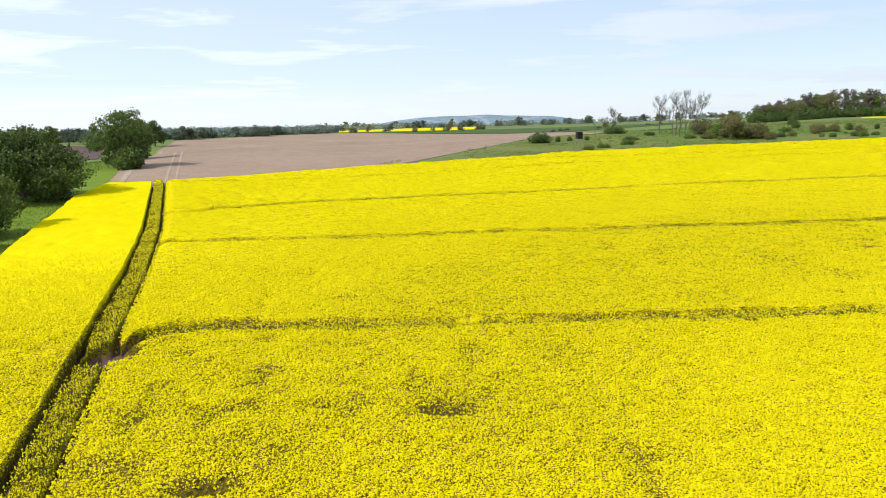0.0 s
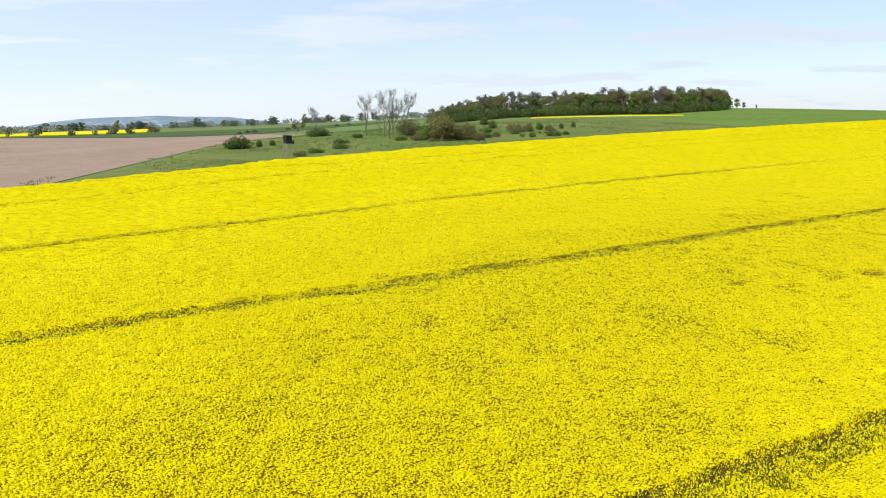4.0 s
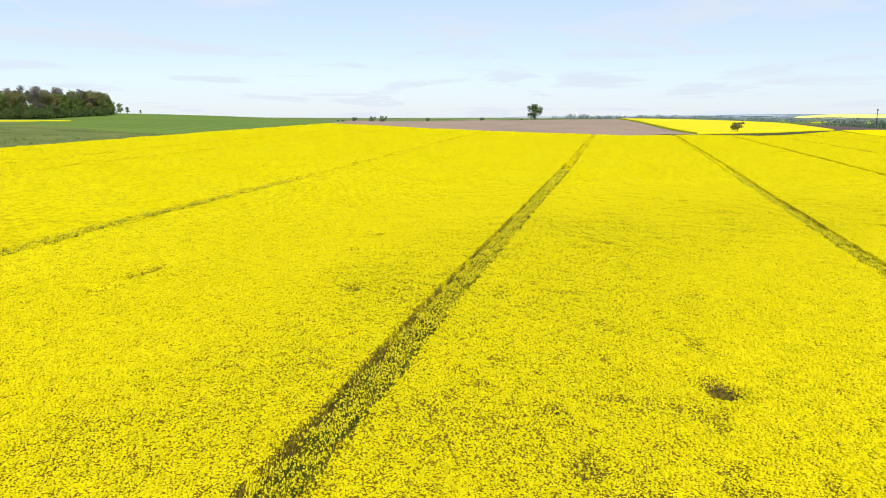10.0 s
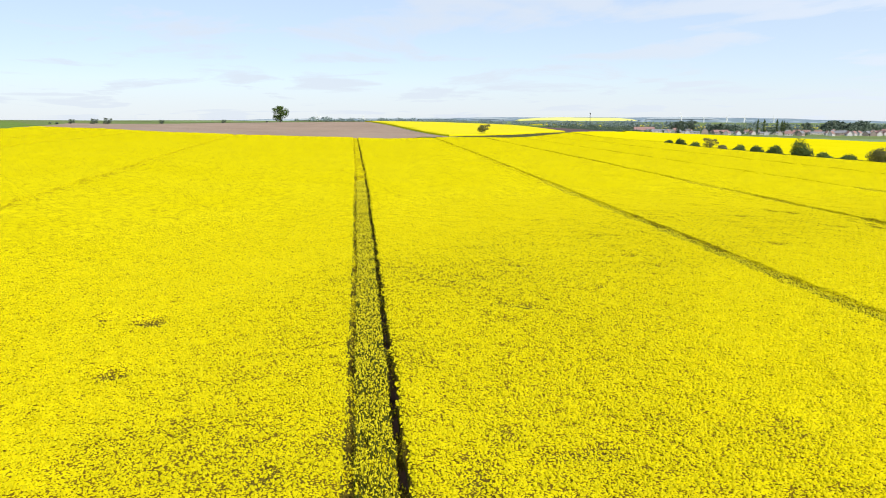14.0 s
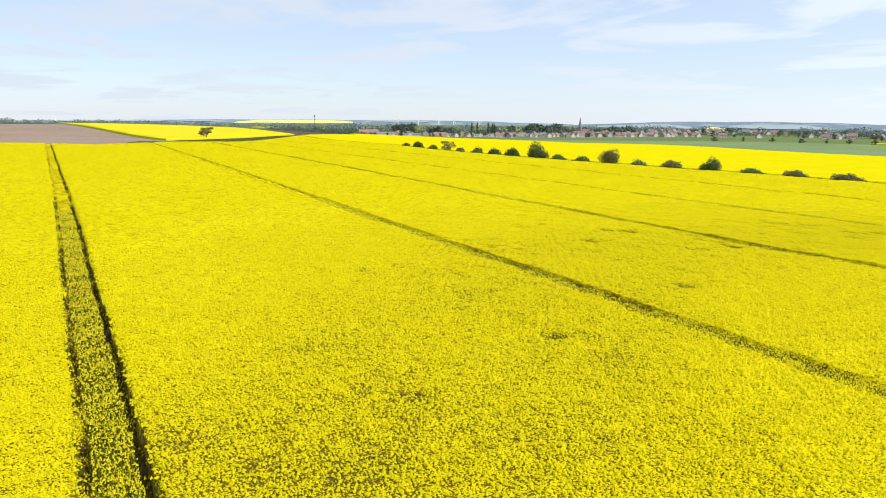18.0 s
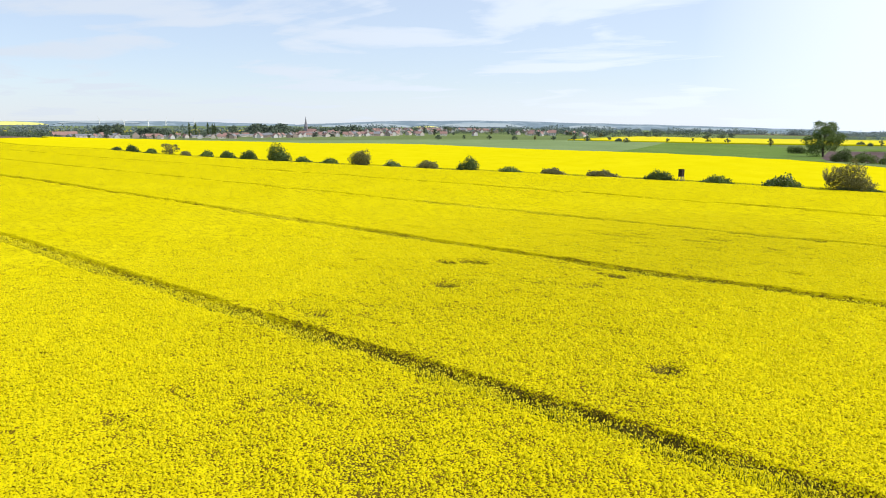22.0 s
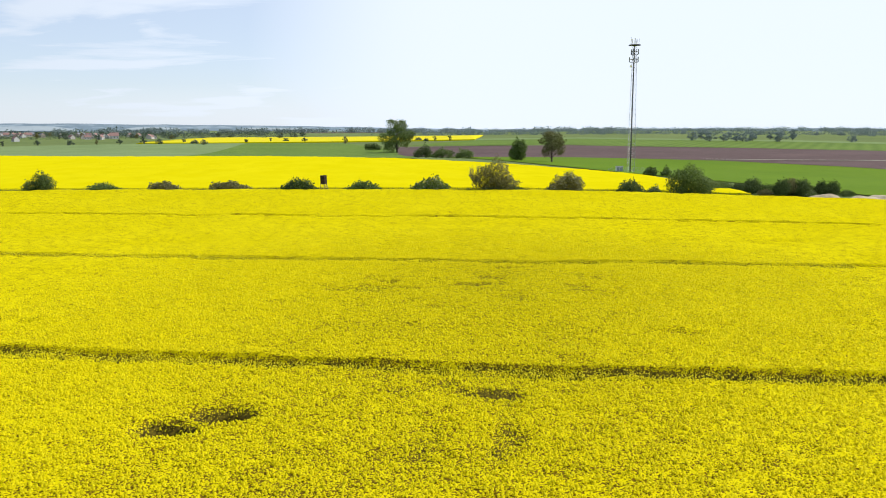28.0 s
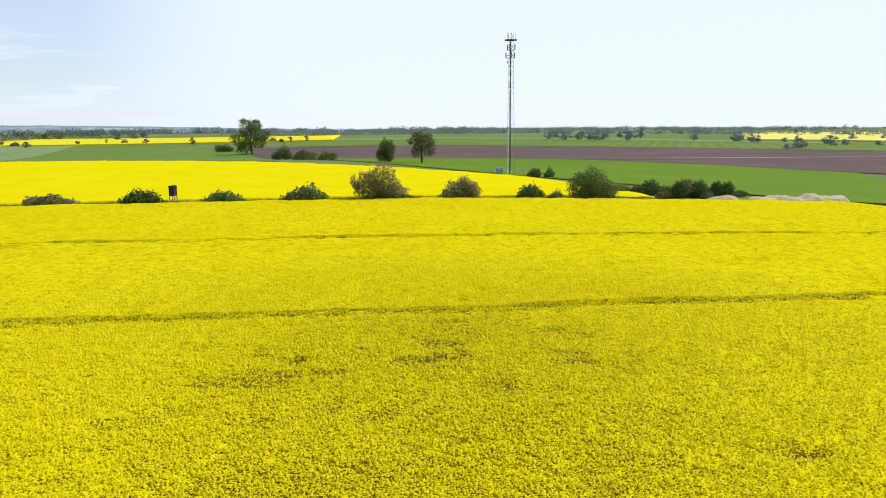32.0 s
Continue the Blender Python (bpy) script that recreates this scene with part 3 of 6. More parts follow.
def bare_turn(x, y):
    """Bare soil where the tramline turns into the wheel track, and the deep rut of the turn."""
    patch = np.exp(-(((x + 16.4) / 1.6) ** 2 + ((y - 43.7) / 2.0) ** 2) ** 2)
    line = np.interp(x, (-17, -16, -14.2, -12.5, -10.8, -7), (44.6, 46.2, 47.7, 48.3, 48.4, 48.0))
    rut = np.exp(-((y - line) / 0.62) ** 4) * smooth(-18, -16.5, x) * (1 - smooth(-10.5, -7, x))
    return np.maximum(patch, rut)


def crop(x, y):
    """Height and bloom of the standing crop."""
    # bare soil where the tramline turns into the wheel track
    turn_in = bare_turn(x, y)
    h = 1.3 + 0.16 * soft_noise(x, y, 2.3, 1) + 0.10 * soft_noise(x, y, 0.9, 2) + 0.22 * soft_noise(x, y, 11, 3)
    bloom = 1.0 + 0.3 * np.minimum(0, soft_noise(x, y, 5.0, 4) + 0.05) + 0.12 * np.minimum(0, soft_noise(x, y, 17.0, 5))
    ragged = smooth(0.21, 0.42, soft_noise(x, y, 1.7, 6) + 0.25 * soft_noise(x, y, 21, 7)) * smooth(0.05, 0.3, soft_noise(x, y, 13, 8) + 0.12)
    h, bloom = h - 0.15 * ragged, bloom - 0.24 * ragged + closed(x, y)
    for sx, sy, a, b, d in SPOTS:
        k = np.exp(-(((x - sx) / a) ** 2 + ((y - sy) / b) ** 2) ** 1.5) * (0.95 + 0.8 * soft_noise(x, y, 0.8, 9))
        h, bloom = np.maximum(h - d * 1.1 * k, 0.05), bloom - 1.25 * d * k
    return h * (1 - 0.97 * turn_in), bloom - 1.8 * turn_in


def regrowth(d, x, y, bare):
    """How far plants have closed a wheel rut again, 0 to 1; the southern rut of each pair lies more open, the east more grown."""
    one_sided = 1.0 if 0.7 < bare < 0.95 else 0.0
    bare = bare * (1 - 0.45 * smooth(110, 220, x))
    return np.clip(1.02 - bare + 0.75 * soft_noise(x, y, 2.1, 12) + 0.65 * soft_noise(x, y, 0.7, 15) + np.where(d > 0, 0.27, 0.0) * one_sided + 0.04, 0, 1)


def rut_profile(d, h, bloom, x, y, bare=1.0):
    """Lowers the crop in a pair of wheel ruts; d: distance from the middle of the track; bare: how open the ruts lie."""
    a = np.abs(d)
    strip = a < 0.74
    rut = (a >= 0.74) & (a < 1.17)
    grown = regrowth(d, x, y, bare)
    bare = bare * (1 - 0.45 * smooth(110, 220, x))
    fill = 0.35 * (soft_noise(x, y, 1.4, 11) + 0.5) + 0.3 * soft_noise(x, y, 0.55, 16)
    h = np.where(rut, 0.03 + 0.8 * grown, np.where(strip, 0.3 + fill + 0.8 * (1 - bare), h))
    bloom = np.where(rut, -0.6 + 1.6 * grown, np.where(strip, 0.68 + 0.42 * (1 - bare) + 0.5 * soft_noise(x, y, 1.1, 13), bloom))
    return h, bloom


def sway(x, y):
    """Small bends of the tramlines."""
    return 0.15 * soft_noise(x, y * 0, 23, 14) + 0.16 * soft_noise(x, y, 1.3, 17)


RUTS = np.array([-1.22, -1.12, -0.80, -0.70, -0.35, 0.0, 0.35, 0.70, 0.80, 1.12, 1.22])
OPEN = {184.5: 0.10, 152.0: 0.12, 114.0: 0.28, 77.0: 0.80, 44.0: 0.50, 6.2: 0.58, -28.8: 0.30, -66.2: 0.2}


def stations(stops, tracks):
    s = spaced(stops)
    for c in tracks:
        s = np.concatenate([s[np.abs(s - c) > 1.4], c + RUTS])
    return np.sort(s)


def along_trams(V, X):
    """Where the rows of the stand lie when they follow the tramlines."""
    keys = sorted(TRAMS)
    knots = [-118.0] + keys + [236.0]
    moved = [np.full_like(X, -118.0)] + [tram_y(c, X) for c in keys] + [np.full_like(X, 236.0)]
    Y = V.copy()
    for k in range(len(knots) - 1):
        a, b = knots[k], knots[k + 1]
        t = (V - a) / (b - a)
        # the ruts keep their width beside each tramline
        lo, hi = moved[k] + (V - a), moved[k + 1] - (b - V)
        w = smooth(1.5 / (b - a), 1 - 1.5 / (b - a), t)
        Y = np.where((V >= a) & (V <= b), lo * (1 - w) + hi * w, Y)
    return Y


def crop_sheet(name, X, Y, h, bloom, label):
    Z = land(X, Y) + h
    # the sides of the stand go down to the soil
    for sl in ((0, slice(None)), (-1, slice(None)), (slice(None), 0), (slice(None), -1)):
        Z[sl] = land(X[sl], Y[sl]) - 0.1
        bloom[sl] = -0.7
    me = mesh_from(name, np.stack([X.ravel(), Y.ravel(), Z.ravel()], 1), grid_faces(*X.shape), [M_CANOPY], attrs={"bloom": bloom.ravel()})
    return tagged(new(name, me), label, "rape crop", kind="stuff")


u = spaced([(0, 0.06), (0.12, 0.7), (210, 1.1), (280, 2.0), (430, 2.0)])
v = stations([(-112, 0.9), (-40, 0.5), (125, 0.9), (234, 1)], TRAMS)
U, V = np.meshgrid(u, v, indexing="ij")
X = west_track(V) + 1.2 + U
Y = along_trams(V, X)
X = west_track(Y) + 1.2 + U
X = X + smooth(250, 430, U) * (east_edge(Y) - X[0] - 430)
top = north_edge(X)
h, bloom = crop(X, Y)
for c in TRAMS:
    h, bloom = rut_profile(V - c, h, bloom, X, Y, OPEN[c])
h = np.where(Y <= top, h, -0.4)
Y = np.where(Y > top + 2, top + 2, Y)
turn_in = bare_turn(X, Y)
h, bloom = h * (1 - 0.97 * turn_in), np.minimum(bloom, 1 - 1.8 * turn_in)
# the stand leans down to the wheel track
h = h * (0.72 + 0.28 * smooth(0.05, 0.8, U))
wob = sway(X, Y)
crop_sheet("rape_field", X, Y + wob, h, bloom, "flowering yellow rape field with tramlines of wheel ruts")

yv = spaced([(-5, 0.6), (131.5, 0.6)])
w = np.concatenate([[0, 0.06], np.linspace(0.5, 1, 1), np.linspace(1, 99, 40), [99.5, 100]]) / 100
Wg, V2 = np.meshgrid(w, yv, indexing="ij")
X2 = west_edge(V2) + Wg * (west_track(V2) - 1.13 - west_edge(V2))
h2, b2 = crop(X2, V2)
h2 = np.where(V2 <= north_edge(X2), h2, -0.4)
crop_sheet("rape_field_edge_strip", X2, V2.copy(), h2, b2, "strip of flowering yellow rape beside the wheel track")

s = RUTS[1:-1]
yv = spaced([(-5, 0.4), (139, 0.4)])
Sg, V3 = np.meshgrid(s, yv, indexing="ij")
X3 = west_track(V3) + Sg
h3, b3 = crop(X3, V3)
h3, b3 = rut_profile(Sg, h3, b3, X3, V3)
h3, b3 = h3 + 0.3 * (np.abs(Sg) < 0.74), b3 + 0.12 * (np.abs(Sg) < 0.74)
bare = np.exp(-((V3 - 43.9 - 0.7 * Sg) / 1.5) ** 4) * (Sg > -0.5)
h3, b3 = h3 * (1 - bare), b3 - 1.8 * bare
crop_sheet("wheel_track_growth", X3, V3.copy(), h3, b3, "low sparse rape between the dark wheel ruts")

xs2 = spaced([(84, 1.2), (300, 2.5), (960, 2.5)])
t2 = np.concatenate([[0, 0.004], np.linspace(0.012, 0.988, 90), [0.996, 1]])
A, T = np.meshgrid(xs2, t2, indexing="ij")
south = np.interp(A, (84, 90, 104, 140, 180, 265, 330, 460, 600, 733, 800, 960), (-118, -140, -178, -215, -240, -262, -276, -320, -380, -420, -410, -330))
north = np.interp(A, (84, 700, 780, 960), (-115, -115, -198, -262))
Y4 = north + T * (south - north)
h4, b4 = crop(A, Y4)
crop_sheet("rape_field_beyond_hedge", A.copy(), Y4, h4, b4, "second flowering yellow rape field beyond the hedgerow")
us, vs = np.meshgrid(np.linspace(0, 1, 160), np.linspace(-111, 231, 110), indexing="ij")
xs = west_edge(vs) + us * (east_edge(vs) - west_edge(vs) - 1)
ys = np.minimum(vs, north_edge(xs) - 0.5)
tagged(new("field_soil", mesh_from("field_soil", np.stack([xs.ravel(), ys.ravel(), land(xs, ys).ravel() + 0.03], 1), grid_faces(160, 110), [M_SOIL])), "bare brown soil under the rape", "soil", kind="structure")


def spikes(r, base, tall, wide, lean):
    """Corners and faces of rounded three-sided flower spikes."""
    n = len(base)
    a = 2 * math.pi * r.random(n)
    ring = [base + np.stack([np.cos(a + k) * wide, np.sin(a + k) * wide, 0.05 * r.random(n)], 1) for k in (0, 2.094, 4.189)]
    tip = base + np.stack([lean * r.normal(size=n), lean * r.normal(size=n), tall], 1)
    o = 4 * np.arange(n)
    f = np.concatenate([np.stack([o + i, o + j, o + 3], 1) for i, j in ((0, 1), (1, 2), (2, 0))])
    return np.stack([*ring, tip], 1).reshape(-1, 3), f


def flower_heads(count, seed):
    """Rounded flower heads standing out of the crop where the camera comes close."""
    r = np.random.default_rng(seed)
    x, y = -44 + 226 * r.random(count), -58 + 176 * r.random(count)
    near = r.random(count) > smooth(15, 44, near_view_distance(x, y))
    x, y = x[near], y[near]
    # plants stand in small tufts
    x, y = x + 0.06 * np.sin(7 * y + 5 * x), y + 0.06 * np.sin(7 * x - 4 * y)
    h, bloom = crop(x, y)
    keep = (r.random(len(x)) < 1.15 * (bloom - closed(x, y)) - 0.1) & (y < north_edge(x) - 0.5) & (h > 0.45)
    for c in TRAMS:
        keep &= np.abs(y - sway(x, y) - tram_y(c, x)) > 1.07 + 0.2 * soft_noise(x, y, 0.5, 18)
    keep &= (np.abs(x - west_track(y)) > 1.2) & (x > west_edge(y) + 0.5)
    x, y, h = x[keep], y[keep], h[keep]
    n = len(x)
    base = np.stack([x, y, land(x, y) + h - 0.04 + 0.10 * r.random(n)], 1)
    v, f = spikes(r, base, 0.075 + 0.065 * r.random(n), 0.054 + 0.034 * r.random(n), 0.025)
    me = mesh_from("rape_flower_heads", v, f, [M_HEADS])
    tagged(new("rape_flower_heads", me), "bright yellow rape flower heads above the crop", "flowers", kind="stuff")


flower_heads(1900000, 3)


def track_growth(tracks, seed):
    """Stalks and flower spikes that stand in and hang over the wheel ruts. tracks: (curve, from, to, openness, plants a metre)."""
    r = np.random.default_rng(seed)
    stalks, spikes_at, spikes_tall = [], [], []
    for place, lo, hi, bare, per, flowering, tall_strip in tracks:
        n = int((hi - lo) * per)
        s, d = lo + (hi - lo) * r.random(n), 2.8 * r.random(n) - 1.4
        x, y = place(s, d)
        full, bloom = crop(x, y)
        a = np.abs(d)
        grown = regrowth(d, x, y, bare)
        strip = a < 0.74
        rut = (a >= 0.74) & (a < 1.13)
        low = 0.3 + tall_strip + 0.35 * (soft_noise(x, y, 1.4, 11) + 0.5) + 0.8 * (1 - bare)
        foot = np.where(strip, low - 0.25, np.where(rut, 0.0, 0.1))
        top = np.where(strip, low + 0.1 + 0.35 * r.random(n), np.where(rut, 0.25 + 0.95 * grown * r.random(n), full * (0.35 + 0.65 * r.random(n) ** 0.6)))
        keep = np.where(strip, True, np.where(rut, r.random(n) < 1.4 * grown + 0.06, a < 1.36)) & (bloom > 0.1) & (np.hypot((x + 16.8) / 1.9, (y - 43.8) / 2.0) > 1)
        bloomed = keep & (r.random(n) < np.where(strip, flowering, np.where(rut, 0.7, 0.25 + 0.7 * (top / full) ** 2)))
        z = land(x, y)
        P = np.stack([x, y, z + foot], 1)[keep]
        m = len(P)
        t = 2 * math.pi * r.random(m)
        side = np.stack([np.cos(t), np.sin(t), 0 * t], 1) * (0.018 + 0.025 * r.random(m))[:, None]
        tip = np.stack([0.10 * r.normal(size=m), 0.10 * r.normal(size=m), (top - foot)[keep]], 1)
        stalks.append(np.stack([P - side, P + side, P + tip], 1))
        spikes_at.append(np.stack([x, y, z + top - 0.07], 1)[bloomed])
    q = np.concatenate(stalks).reshape(-1, 3)
    tagged(new("rape_stalks", mesh_from("rape_stalks", q, np.arange(len(q)).reshape(-1, 3), [M_STALK], smooth_shade=False)), "green rape stalks standing along the wheel ruts", "stalks", kind="stuff")
    base = np.concatenate(spikes_at)
    n = len(base)
    v, f = spikes(r, base, 0.07 + 0.07 * r.random(n), 0.034 + 0.026 * r.random(n), 0.03)
    tagged(new("rape_track_flowers", mesh_from("rape_track_flowers", v, f, [M_HEADS_PALE])), "pale yellow rape flowers leaning over the wheel ruts", "flowers", kind="stuff")


def beside(c):
    def place(s, d):
        y = tram_y(c, s) + d
        return s, y + sway(s, y)
    return place


track_growth([
    (beside(77.0), -18, 180, 0.80, 220, 0.85, 0.2), (beside(44.0), -15, 190, 0.50, 170, 0.8, 0), (beside(6.2), 90, 200, 0.58, 170, 0.8, 0),
    (beside(-28.8), 100, 190, 0.30, 110, 0.9, 0), (beside(114.0), -24, 130, 0.30, 90, 0.9, 0),
    (lambda s, d: (west_track(s) + d, s), 14, 75, 1.0, 330, 0.45, 0.32), (lambda s, d: (west_track(s) + d, s), 75, 132, 1.0, 160, 0.75, 0.32),
], 8)


# ---- trees and bushes ----
def tube(points, radii, sides=6):
    """Corners and faces of a tapered limb through the points."""
    verts, faces = [], []
    for i, (p, r) in enumerate(zip(points, radii)):
        d = (Vector(points[min(i + 1, len(points) - 1)]) - Vector(points[max(i - 1, 0)])).normalized()
        a = d.orthogonal().normalized()
        b = d.cross(a)
        for k in range(sides):
            t = 2 * math.pi * k / sides
            verts.append(Vector(p) + (a * math.cos(t) + b * math.sin(t)) * r)
        if i:
            o = (i - 1) * sides
            for k in range(sides):
                faces.append((o + k, o + (k + 1) % sides, o + sides + (k + 1) % sides, o + sides + k))
    return verts, faces


def join_tubes(tubes):
    verts, faces = [], []
    for v, f in tubes:
        o = len(verts)
        verts += [tuple(p) for p in v]
        faces += [tuple(i + o for i in q) for q in f]
    return np.array(verts), np.array(faces)


def leaf_cloud(rng, lobes, count, size):
    """Small bent leaf sprays on and inside rounded lobes (x, y, z, rx, ry, rz)."""
    L = np.array(lobes, float)
    share = L[:, 3] * L[:, 4] + L[:, 3] * L[:, 5]
    pick = rng.choice(len(L), count, p=share / share.sum())
    d = rng.normal(size=(count, 3))
    d /= np.linalg.norm(d, axis=1, keepdims=True)
    r = 1 - 0.55 * rng.random(count) ** 2.2
    bumpy = 1 + 0.22 * np.sin(d[:, 0] * 5 + pick) * np.sin(d[:, 2] * 6 + 2 * pick) + 0.1 * rng.normal(size=count)
    c = L[pick, :3] + d * L[pick, 3:] * (r * bumpy)[:, None]
    s = size * (0.55 + 0.9 * rng.random(count))
    n = d + 0.8 * rng.normal(size=(count, 3))
    n /= np.linalg.norm(n, axis=1, keepdims=True)
    a = np.cross(n, rng.normal(size=(count, 3)))
    a /= np.linalg.norm(a, axis=1, keepdims=True) + 1e-9
    b = np.cross(n, a)
    s = s[:, None]
    tip = c + a * s * 0.9
    left = c + b * s * 0.7 - n * s * 0.25
    right = c - b * s * 0.7 - n * s * 0.25
    base = c - a * s * 0.75
    verts = np.stack([base, left, tip, right], 1).reshape(-1, 3)
    o = np.arange(count)[:, None] * 4
    return verts, o + np.array([[0, 1, 2, 3]])


def part(name, me, parent, label=""):
    ob = new(name, me)
    ob.parent = parent
    return tagged(ob, label) if label else ob


def tree(name, label, height, width, leaf, seed, count=900, clear=0.18, leaf_size=0.4, bark=None, lean=0.0, category="tree", lobes_n=9, flat=1.0):
    """A thing with trunk and crown, standing at the origin."""
    rng = np.random.default_rng(seed)
    root = tagged(new(name), label, category)
    r0 = 0.022 * height + 0.05
    top = Vector((lean * height, 0, height * 0.72))
    tubes = [tube([(0, 0, -0.4), (0.02 * height * rng.normal(), 0.02 * height * rng.normal(), height * 0.3), tuple(top)], [r0 * 1.3, r0 * 0.85, r0 * 0.2], 7)]
    lobes = []
    for i in range(lobes_n):
        a = 2.4 * i + 0.8 * rng.random()
        k = (i + 0.5) / lobes_n
        z = height * (clear + (1 - clear) * (0.14 + 0.74 * k + 0.06 * rng.normal()))
        z = min(z, 0.90 * height)
        reach = width * 0.5 * math.sin(math.pi * min(0.95, 0.22 + 0.66 * k)) ** 0.7 * (0.5 + 0.4 * rng.random())
        p = (lean * z + reach * math.cos(a), reach * math.sin(a), z)
        s = width * (0.15 + 0.13 * rng.random())
        lobes.append((*p, s * (0.85 + 0.3 * rng.random()), s, min(s * (0.65 + 0.3 * rng.random()) * flat, 1.02 * height - z)))
        # a smaller spray beyond each bough
        out = (1.15 + 0.25 * rng.random())
        lobes.append((p[0] * out, p[1] * out, min(z + s * (rng.random() - 0.4), 0.95 * height), s * 0.55, s * 0.55, s * 0.4 * flat))
        z0 = max(0.1 * height, z - 0.25 * height)
        tubes.append(tube([(lean * z0, 0, z0), (p[0] * 0.55, p[1] * 0.55, (z0 + z) / 2 + 0.03 * height), p], [r0 * 0.5, r0 * 0.3, r0 * 0.08], 5))
    lobes.append((lean * height, 0, height * 0.45 + 0.5 * clear * height, width * 0.22, width * 0.22, height * 0.30))
    lobes.append((lean * height, 0, height * (1 - 0.13), width * 0.17, width * 0.17, height * 0.13))
    v, f = join_tubes(tubes)
    part("trunk", mesh_from("trunk", v, f, [bark or M_BARK]), root)
    v, f = leaf_cloud(rng, lobes, count, leaf_size)
    v[:, 2] = np.maximum(v[:, 2], 0.05)
    part("crown", mesh_from("crown", v, f, [leaf], smooth_shade=False), root)
    return root


def bush(name, label, height, width, depth, leaf, seed, count=700, leaf_size=0.3, blossom=0.0, category="bush"):
    rng = np.random.default_rng(seed)
    root = tagged(new(name), label, category)
    tubes, lobes = [], []
    n = max(3, round(width / height * 2.6))
    for i in range(n):
        x = width * ((i + 0.5) / n - 0.5) * 0.74 + 0.1 * width * (rng.random() - 0.5)
        hh = height * (0.62 + 0.38 * rng.random()) * (1 - 0.42 * abs(2 * (i + 0.5) / n - 1) ** 2)
        y = depth * 0.25 * (rng.random() - 0.5)
        lobes.append((x, y, hh * 0.52, max(width / n * 0.85, depth * 0.28), depth * 0.42, hh * 0.5))
        for k in range(3):
            tubes.append(tube([(x * 0.7, y, -0.3), (x + 0.2 * rng.normal(), y + 0.2 * rng.normal(), hh * 0.5), (x + 0.5 * rng.normal(), y + 0.4 * rng.normal(), hh * 0.85)], [0.06, 0.045, 0.015], 4))
    v, f = join_tubes(tubes)
    part("woody_base", mesh_from("woody_base", v, f, [M_BARK]), root)
    v, f = leaf_cloud(rng, lobes, count, leaf_size)
    v[:, 2] = np.maximum(v[:, 2], 0.02)
    part("foliage", mesh_from("foliage", v, f, [leaf], smooth_shade=False), root)
    if blossom:
        v, f = leaf_cloud(rng, lobes, int(count * blossom), leaf_size * 0.7)
        part("blossom", mesh_from("blossom", v, f, [M_BLOSSOM], smooth_shade=False), root, "pale cream hawthorn blossom")
    return root


def put(ob, x, y, turn=0.0, scale=1.0, sink=0.0):
    ob.matrix_basis = pose(x, y, float(land(x, y)) - sink, 0, 0, turn) @ Matrix.Scale(scale, 4)
    return ob


def again(ob, x, y, turn=0.0, scale=1.0, sx=1.0, sink=0.0, label=""):
    """A copy of a thing on the land."""
    c = copy_thing(ob, pose(x, y, float(land(x, y)) - sink, 0, 0, turn))
    c.matrix_basis = pose(x, y, float(land(x, y)) - sink, 0, 0, turn) @ Matrix.Diagonal((scale * sx, scale * sx, scale, 1))
    return tagged(c, label) if label else c

# ---- west and north: trees beside the path ----
put(tree("broadleaf_tree", "large dense dark green broadleaf tree at the field edge", 11.2, 15.5, M_LEAF_DARK, 11, 22000, 0.03, 0.23, lobes_n=14), -55, 117, 20)
put(tree("broadleaf_tree", "dense dark green tree on the grass verge", 10.2, 11, M_LEAF_DARK, 12, 10000, 0.03, 0.25, lobes_n=11), -64, 124, 80)
put(tree("broadleaf_tree", "rounded green tree low to the ground", 8.0, 8, M_LEAF, 13, 8000, 0.02, 0.2), -46, 88, 140)
put(bush("bush", "dark shrub on the verge beside the rape", 4.0, 6, 5, M_LEAF, 14, 2600, 0.24), -43.5, 80, 70)
put(bush("hawthorn_bush", "small pale flowering bush beside the rape", 2.6, 2.6, 2.4, M_LEAF_FRESH, 15, 700, 0.2, 0.5), -49.5, 119)
put(tree("broadleaf_tree", "tall green tree with an open crown by the dirt path", 13.0, 11.0, M_LEAF, 16, 9000, 0.02, 0.25, lobes_n=14), -58, 172, 10)
put(bush("bush", "dense bush at the foot of the tall tree", 5.5, 8, 6, M_LEAF, 17, 2200, 0.3), -55.5, 168, 60)
put(tree("broadleaf_tree", "green tree in the row along the path", 10.5, 8.5, M_LEAF_DARK, 18, 5000, 0.02, 0.27), -64, 198, 50)
put(tree("broadleaf_tree", "green tree in the row along the path", 11.0, 8.0, M_LEAF, 19, 4500, 0.03, 0.27), -70, 226, 90)
put(tree("broadleaf_tree", "dark round tree at the end of the row", 14.0, 12, M_LEAF_DARK, 20, 2600, 0.04, 0.45), -119, 405, 0)
wr = np.random.default_rng(29)
wy = 20 + 215 * wr.random(9000)
wx = np.where(wy < 125, west_edge(np.minimum(wy, 125)) - 0.2 - 11 * wr.random(9000) ** 1.6, -52 - (wy - 125) * 0.235 - 9 * wr.random(9000))
ga = 2 * math.pi * wr.random(9000)
q = np.stack([wx, wy, land(wx, wy) + 0.08], 1)
side = np.stack([np.cos(ga), np.sin(ga), 0 * ga], 1) * 0.07
tip = np.stack([0.2 * wr.normal(size=9000), 0.2 * wr.normal(size=9000), 0.12 + 0.3 * wr.random(9000)], 1)
